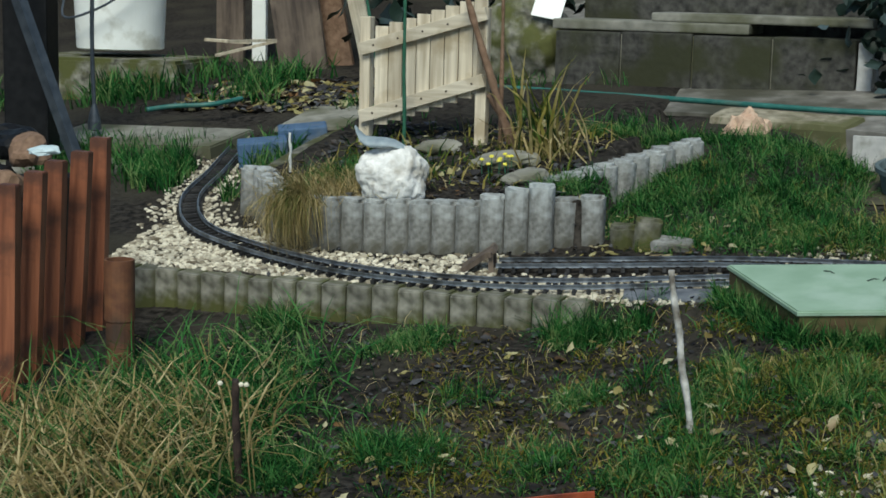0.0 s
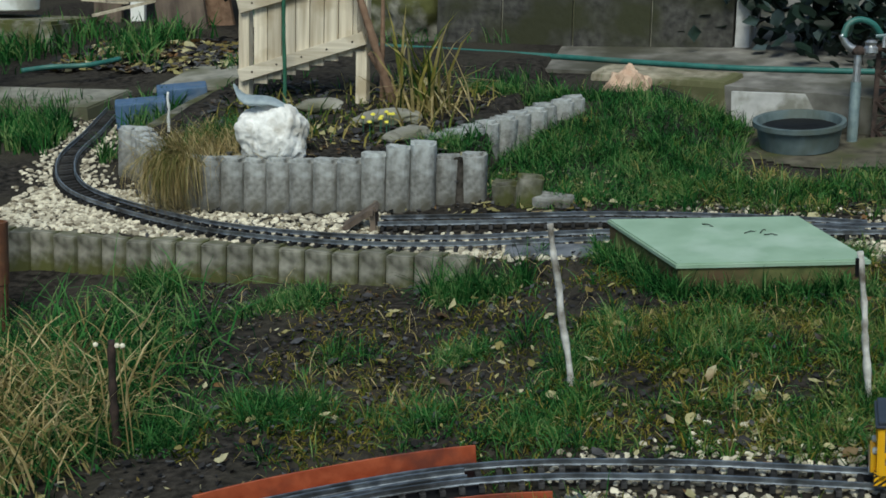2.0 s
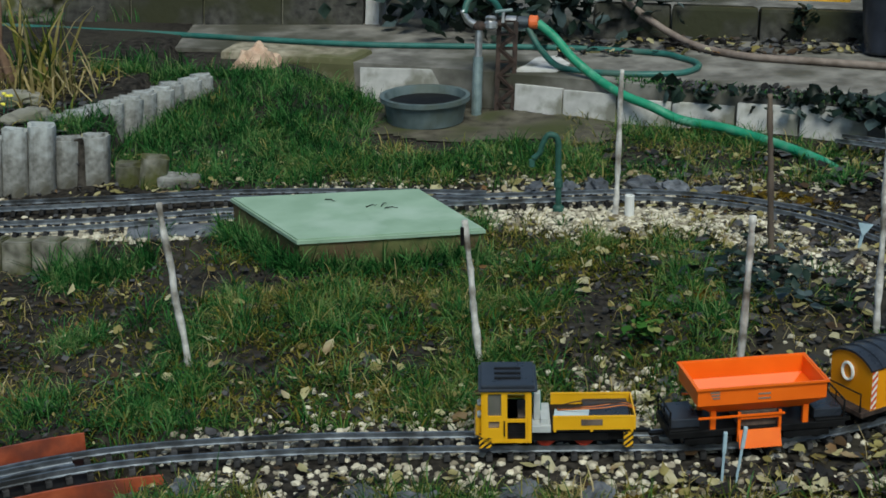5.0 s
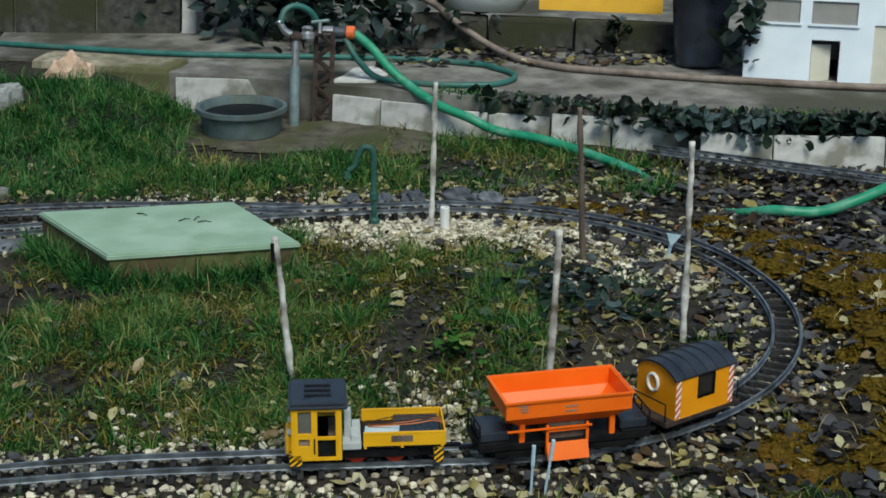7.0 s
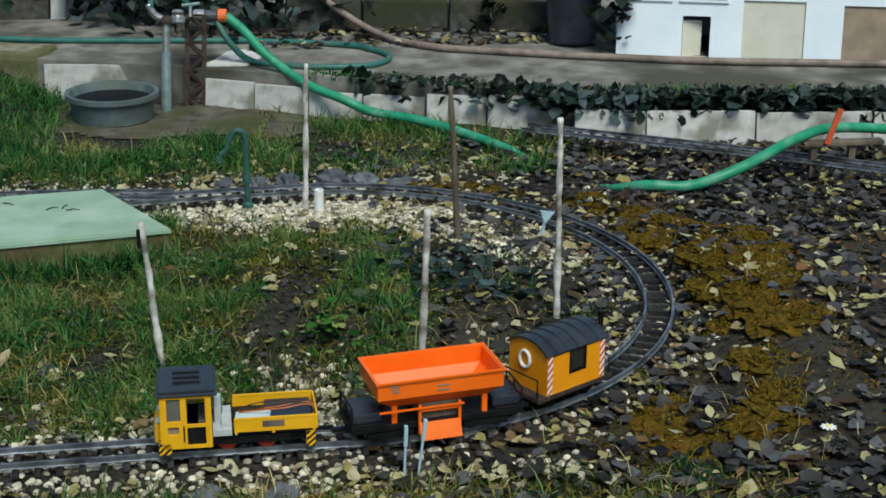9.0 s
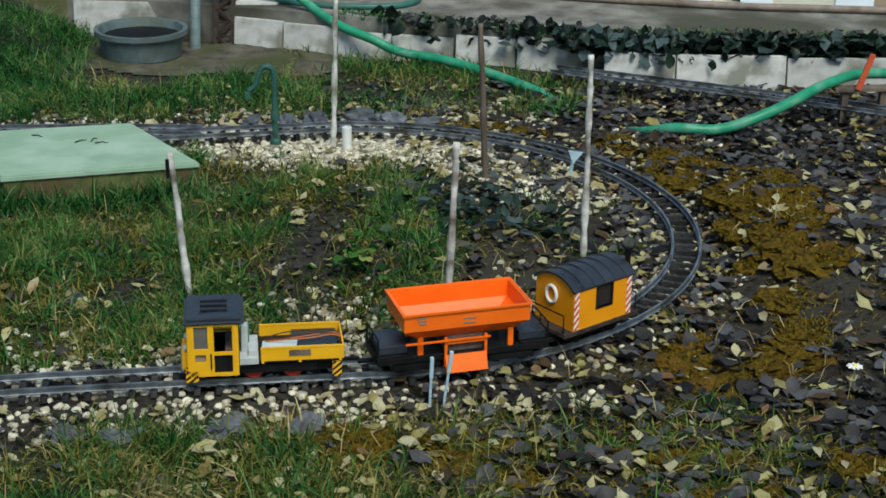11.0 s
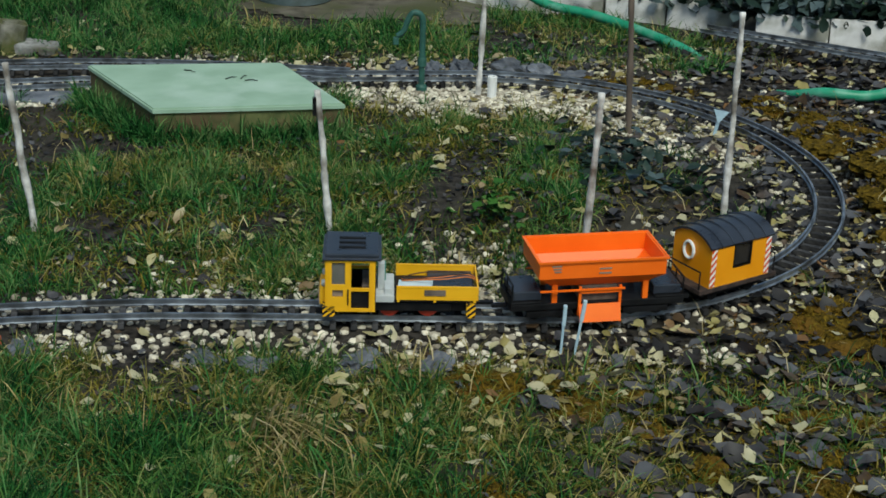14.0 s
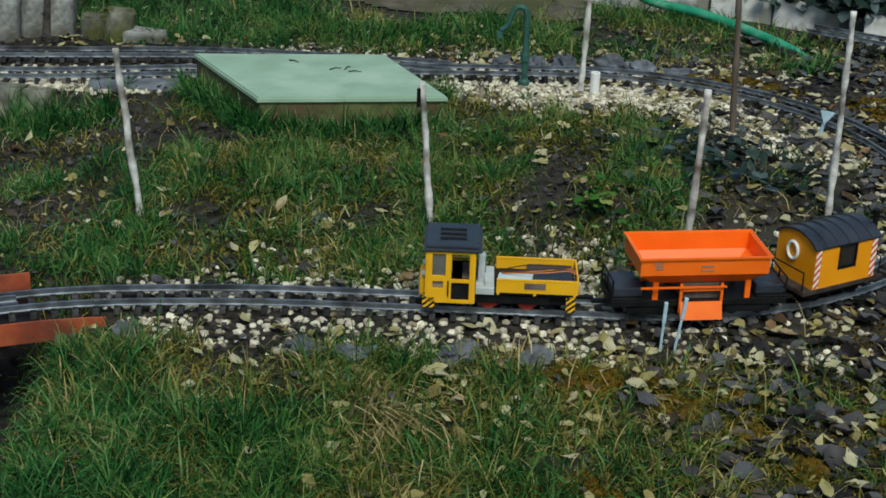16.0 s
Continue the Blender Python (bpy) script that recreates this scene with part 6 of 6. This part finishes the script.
x = np.concatenate([RNG.normal(0.45, 0.16, 2400), RNG.normal(0.75, 0.10, 1300)])
y = np.concatenate([RNG.normal(3.97, 0.045, 2400), RNG.normal(3.78, 0.09, 1300)])
ok = (x > 0.12) & (np.hypot(x - CX, y - CY) < 0.575)
gravel("ballast", x[ok], y[ok], 0.0085, "whitish gravel inside the far bend")
x = RNG.normal(0.50, 0.25, 1900)
y = RNG.normal(3.03, 0.07, 1900)
ok = (np.hypot(x - CX, y - CY) < 0.575) | (x < 0.38)
gravel("ballast", x[ok], y[ok], 0.007, "cream gravel inside the near bend")
x, y = spread(420, -0.3, 0.75, 2.75, 2.84)
x, y = keep(x, y, np.clip((y - 2.70) / 0.08, 0, 1))
gravel("ballast", x, y, 0.0062, "cream gravel on the near side of the rails")
x, y = spread(500, -0.85, -0.5, 3.86, 3.96)
gravel("ballast", x, y, 0.008, "cream gravel by the slate slab")
x, y = spread(500, -0.32, 0.9, 4.12, 4.30)
gravel("ballast", x, y, 0.007, "scattered gravel behind the far rails")
x, y = spread(350, 1.0, 1.9, 3.9, 4.45)
gravel("ballast", x, y, 0.007, "scattered gravel by the terrace track")

# moss cushions
MOSSAT = [(0.62, 4.14, 0.09, 0.03), (0.72, 4.12, 0.07, 0.03), (0.80, 4.05, 0.08, 0.03), (0.50, 3.42, 0.045, 0.03), (0.33, 2.71, 0.045, 0.025), (0.45, 2.69, 0.05, 0.03), (0.52, 2.66, 0.04, 0.03)]
for i in range(46):
    a = random.uniform(-0.9, 0.75)
    rad = random.uniform(0.67, 0.84)
    s = random.uniform(0.025, 0.055)
    MOSSAT.append((CX + rad * math.cos(a), CY + rad * math.sin(a) - 0.06, s, s * random.uniform(0.6, 1.2)))
for i in range(22):
    s = random.uniform(0.02, 0.045)
    MOSSAT.append((random.uniform(0.25, 1.0), random.uniform(2.35, 2.74), s, s))
for cx_, cy_, rx_, ry_ in MOSSAT:
    bm = lump(rx_, ry_, 0.008 + 0.12 * min(rx_, ry_), 0.7, cx_ * 5 + cy_, 3, 5.0)
    for v in bm.verts:
        v.co *= 1 + 0.14 * noise.noise(v.co * 110)
    one("moss_cushion", bm, MOSS, pose(cx_, cy_, gz(cx_, cy_) - 0.002, 0, 0, cx_ * 777), "low cushion of yellow-brown moss on the soil", "moss", "moss cushions")

# soft pile of the moss, and its thin spread between the cushions
q = np.repeat(np.array(MOSSAT), 420, axis=0)
r = np.sqrt(RNG.uniform(0, 1, len(q))) * 1.35
a = RNG.uniform(0, 6.28, len(q))
x, y = q[:, 0] + r * q[:, 2] * np.cos(a), q[:, 1] + r * q[:, 3] * np.sin(a)
z = ground_z(x, y) + (0.006 + 0.11 * np.minimum(q[:, 2], q[:, 3])) * np.sqrt(np.clip(1 - r * r, 0, 1))
k = near_track(x, y) > 0.045
blades("moss_pile", x[k], y[k], 0.012, 0.0026, 1.6, FUZZBROWN, "short rusty olive moss pile round the bend", z[k])

x, y = spread(60000, 0.55, 1.9, 2.2, 3.95)
f = cells(x, y, 3.2, 61.0) * 0.6 + cells(x, y, 11.0, 62.0) * 0.4
x, y = keep(x, y, np.clip((f - 0.47) * 9, 0, 1) * (np.hypot(x - CX, y - CY) > 0.66) * (near_track(x, y) > 0.06) * np.clip((1.7 - x) / 0.5, 0, 1))
blades("moss_pile", x, y, 0.016, 0.0030, 2.0, FUZZBROWN, "thin rusty moss spreading over the soil by the bend")

# fallen leaves
def leaf_shape(broad):
    """A leaf of five cross rows, crinkled and curled, with an uneven margin."""
    curl, twist = RNG.uniform(-0.06, 0.16), RNG.normal(0, 0.06)
    v = [(0, -0.5, 0.05)]
    for yy, ww in ((-0.30, 0.24), (-0.08, 0.36), (0.16, 0.30)):
        for sx in (-1, 0, 1):
            wx = sx * ww * broad * RNG.uniform(0.75, 1.2)
            v.append((wx, yy + abs(sx) * RNG.normal(0.03, 0.06), curl * abs(sx) + twist * sx + RNG.normal(0, 0.045)))
    v.append((RNG.normal(0, 0.06), 0.55, RNG.uniform(-0.06, 0.14)))
    return v


LEAFF = [(0, 2, 1), (0, 3, 2), (1, 2, 5, 4), (2, 3, 6, 5), (4, 5, 8, 7), (5, 6, 9, 8), (7, 8, 10), (8, 9, 10)]
LEAFNARROW = np.array([leaf_shape(0.85) for i in range(12)])
LEAFBROAD = np.array([leaf_shape(1.15) for i in range(12)])


def leaves(x, y, size, material, label, name="fallen_leaves", lift=0.004, tilt=0.28, z=None):
    n = len(x)
    z = ground_z(x, y) if z is None else z
    s = size * RNG.uniform(0.5, 1.4, n)
    sc = np.stack([s * RNG.uniform(0.7, 1.2, n), s, s * RNG.uniform(0.5, 1.4, n)], 1)
    return stuff(name, LEAFNARROW if material is LEAFPALE else LEAFBROAD, LEAFF, np.stack([x, y, z + lift + RNG.uniform(0, 0.007, n)], 1), RNG.uniform(0, 6.28, n), sc, material, label, "leaves", RNG.normal(0, tilt, n), True)


def not_on_rails(x, y, d0=0.045):
    k = near_track(x, y) > d0
    return x[k], y[k]


x, y = spread(5600, 0.86, 3.0, 1.5, 4.4)
x, y = keep(x, y, np.where(np.abs(np.hypot(x - CX, y - CY + 0.06) - 0.76) < 0.11, 0.35, 1) * np.clip((x - 0.75) * 3, 0.15, 1) * np.clip((3.0 - x) / 0.9, 0, 1) * np.clip((y - 1.5) / 0.7, 0, 1) * (near_track(x, y) > 0.05))
leaves(x, y, 0.030, LEAFDARK, "dark wet fallen leaves, matted on the soil")
x, y = spread(3300, 0.86, 3.0, 1.5, 4.4)
x, y = keep(x, y, np.clip((x - 0.9) * 2.5, 0.25, 1) * np.clip((3.0 - x) / 0.9, 0, 1) * np.clip((y - 1.5) / 0.7, 0, 1) * (near_track(x, y) > 0.05))
leaves(x, y, 0.028, LEAFPALE, "pale yellow fallen leaves on the soil")
x, y = spread(560, 0.40, 1.0, 2.2, 3.9)
x, y = not_on_rails(x, y)
leaves(x, y, 0.031, LEAFDARK, "dark fallen leaves inside the bend")
x, y = spread(520, -0.2, 1.0, 2.5, 3.95)
x, y = not_on_rails(x, y)
leaves(x, y, 0.022, LEAFPALE, "pale fallen leaves along the rails", tilt=0.25)
x, y = along(620, clear & (px > 0.45), 0.085)
x, y = not_on_rails(x, y, 0.02)
leaves(x, y, 0.021, LEAFPALE, "yellowed leaves on the gravel round the bend", tilt=0.3, lift=0.008)
x, y = along(420, clear & (px > 0.5), 0.085)
x, y = not_on_rails(x, y, 0.03)
leaves(x, y, 0.026, LEAFDARK, "dark leaves on the gravel round the bend", lift=0.007)
x, y = spread(230, -1.3, 0.6, 2.3, 3.8)
x, y = keep(x, y, (near_track(x, y) > 0.06) * off_board(x, y) * ~((x > -0.8) & (x < -0.35) & (y < 3)) * 1.0)
leaves(x, y, 0.022, LEAFPALE, "scattered pale leaves in the grass", lift=0.010, tilt=0.25)
x, y = spread(170, -1.2, 0.6, 2.9, 3.8)
x, y = keep(x, y, (near_track(x, y) > 0.06) * off_board(x, y) * 1.0)
leaves(x, y, 0.022, LEAFDARK, "scattered dark leaves in the grass", lift=0.004)
x, y = spread(520, -0.8, 1.4, 4.14, 4.5)
leaves(x, y, 0.022, LEAFPALE, "withered leaves along the far rails")
x, y = spread(300, 0.3, 1.6, 4.1, 4.5)
leaves(x, y, 0.03, LEAFDARK, "dark withered leaves along the far rails")
x, y = spread(420, -1.65, -0.85, 4.25, 5.1)
leaves(x, y, 0.026, LEAFDARK, "dead leaves on the bed")
x, y = spread(120, -1.6, -0.85, 4.2, 5.1)
leaves(x, y, 0.026, LEAFPALE, "pale dead leaves on the bed")
x, y = spread(220, 0.3, 1.3, 5.1, 5.34)
leaves(x, y, 0.03, LEAFDARK, "leaf litter at the foot of the blocks", z=np.full(len(x), 0.1))
x, y = spread(110, 0.3, 1.3, 5.1, 5.34)
leaves(x, y, 0.028, LEAFPALE, "dry leaf litter at the foot of the blocks", z=np.full(len(x), 0.1))
x, y = spread(500, -2.6, -1.75, 5.6, 6.1)
leaves(x, y, 0.04, LEAFPALE, "dry leaf litter beside the flagstones", z=ground_z(x, y))
x, y = spread(700, -2.6, -1.75, 5.6, 6.2)
leaves(x, y, 0.04, LEAFDARK, "dark leaf litter beside the flagstones", z=ground_z(x, y))

# litter of small bits on the soil
x, y = spread(11000, -1.5, 1.9, 2.2, 4.5)
x, y = keep(x, y, (near_track(x, y) > 0.05) * off_board(x, y) * 1.0)
leaves(x, y, 0.011, LEAFDARK, "small dark crumbs of leaf on the soil", "leaf_litter", 0.002, 0.45)
x, y = spread(2600, -1.5, 1.9, 2.2, 4.5)
x, y = keep(x, y, (near_track(x, y) > 0.05) * off_board(x, y) * 1.0)
leaves(x, y, 0.010, LEAFPALE, "small pale crumbs of leaf on the soil", "leaf_litter", 0.003, 0.7)
x, y = spread(1000, -1.3, 1.2, 2.2, 3.9)
x, y = keep(x, y, (near_track(x, y) > 0.09) * off_board(x, y) * 1.0)
blades("dead_stalks", x, y, 0.055, 0.0018, 1.9, STRAW, "dead straw stalks lying on the soil", ground_z(x, y) + 0.012)

x, y = spread(480, 0.35, 1.3, 2.15, 2.80)
x, y = keep(x, y, (near_track(x, y) > 0.07) * np.clip((x - 0.1) * 1.4, 0.1, 1))
leaves(x, y, 0.028, LEAFDARK, "dark leaves in the thin near grass", lift=0.006)
x, y = spread(320, 0.1, 1.3, 2.15, 2.80)
x, y = keep(x, y, (near_track(x, y) > 0.06) * 1.0)
leaves(x, y, 0.022, LEAFPALE, "pale leaves in the thin near grass", tilt=0.3, lift=0.010)
x, y = spread(700, 1.0, 2.1, 3.7, 4.42)
leaves(x, y, 0.030, LEAFDARK, "dark leaf litter by the terrace track", tilt=0.4)

# ivy along the terrace edge and by the wall
x = RNG.uniform(0.55, 2.1, 2000)
y = np.array([terrace_line(a) for a in x]) + RNG.normal(0.03, 0.025, 2000) - 0.05 * np.clip((x - 1.0) * 9, 0, 1)
k = RNG.uniform(0, 1, 2000) < np.clip((x - 0.75) * 2.2, 0.10, 0.9)
x, y = x[k], y[k]
leaves(x, y - RNG.uniform(0, 0.02, len(x)), 0.036, IVY, "dark ivy trailing over the terrace edge", "ivy", 0.0, 0.9, RNG.uniform(0.055, 0.108, len(x)))
x = RNG.uniform(0.6, 2.1, 420)
y = np.array([terrace_line(a) for a in x]) + RNG.normal(0.05, 0.02, 420)
leaves(x, y, 0.024, LEAFDARK, "dead ivy leaves on the terrace edge", "ivy", 0.0, 0.6, RNG.uniform(0.09, 0.105, 420))
n = 420
x = RNG.normal(0.02, 0.16, n)
y = RNG.normal(5.62, 0.08, n)
leaves(x, y, 0.065, IVY, "broad ivy leaves climbing the wall end", "ivy", 0.0, 1.0, RNG.uniform(0.10, 0.50, n))
n = 200
x = RNG.normal(0.32, 0.16, n)
y = RNG.normal(5.36, 0.05, n)
leaves(x, y, 0.05, IVY, "ivy behind the tap", "ivy", 0.0, 1.0, RNG.uniform(0.10, 0.30, n))
n = 50
x = RNG.normal(1.29, 0.03, n)
y = RNG.normal(4.95, 0.03, n)
leaves(x, y, 0.05, IVY, "ivy between the pot and the model house", "ivy", 0.0, 1.0, RNG.uniform(0.12, 0.32, n))
n = 500
x = RNG.uniform(-2.2, -1.0, n)
y = RNG.normal(6.5, 0.15, n)
leaves(x, y, 0.07, IVY, "dark shrub leaves behind the fence", "shrub_leaves", 0.0, 1.0, RNG.uniform(0.1, 0.8, n))
n = 150
x = RNG.normal(0.62, 0.065, n)
y = RNG.normal(3.47, 0.09, n)
leaves(x, y, 0.025, IVY, "low dark ivy creeping inside the bend", "ivy", 0.0, 0.45, ground_z(x, y) + RNG.uniform(0.01, 0.04, n))
n = 60
x = RNG.normal(0.372, 0.022, n)
y = RNG.normal(3.215, 0.028, n)
leaves(x, y, 0.018, GRASSMIX, "fresh green rosette of a weed in the lawn", "weed", 0.0, 0.5, ground_z(x, y) + RNG.uniform(0.012, 0.036, n))
n = 34
x = RNG.normal(1.003, 0.022, n)
y = RNG.normal(5.25, 0.015, n)
leaves(x, y, 0.034, IVY, "small dark plant at the foot of the blocks", "plant", 0.0, 0.7, RNG.uniform(0.13, 0.20, n))
one("stem", tube([Vector((0, 0, -0.005)), Vector((0.003, 0, 0.04)), Vector((0, 0.002, 0.075))], 0.004, 6, 0.002), STEM, pose(1.003, 5.25, 0.098), "short brown stem of a small plant", "stem")
# daisy and yellow flowers
t = thing("daisy", pose(1.06, 2.79, gz(1.06, 2.79)), "small white daisy in the leaves", "flower")
part("stalk", tube([Vector((0, 0, 0)), Vector((0.002, 0, 0.035))], 0.001, 5), CANE, t)
for i in range(9):
    bm = lump(0.007, 0.003, 0.0015, 0.05, i, 1)
    bm.transform(pose(0, 0, 0.036, 0, 0, 40 * i) @ pose(0.006, 0, 0))
    part("petal", bm, WHITE, t)
part("disc", lump(0.0035, 0.0035, 0.003, 0.05, 1, 2), FLOWER, t).location = (0, 0, 0.037)
for i in range(9):
    xx, yy = -1.08 + random.uniform(-0.06, 0.05), 4.5 + random.uniform(-0.05, 0.06)
    t = thing("yellow_flower", pose(xx, yy, gz(xx, yy)), "small yellow flower in the bed", "flower", "yellow flowers")
    part("stalk", tube([Vector((0, 0, 0)), Vector((0.003, 0, 0.045))], 0.0012, 5), CANE, t)
    part("bloom", lump(0.006, 0.006, 0.004, 0.4, i, 2), FLOWER, t).location = (0.003, 0, 0.046)

# sleepers, one by one
for trk, pts, zz in ((main_track, MAIN, 0.0), (siding, SIDING, 0.0), (far_track, FARLINE, 0.0)):
    for p, a in frames_along(pts, 0.0305, 0.01):
        o = new("sleeper", SLEEPERMESH)
        o.parent = trk
        o.matrix_basis = pose(p.x, p.y, zz, 0, 0, math.degrees(a))
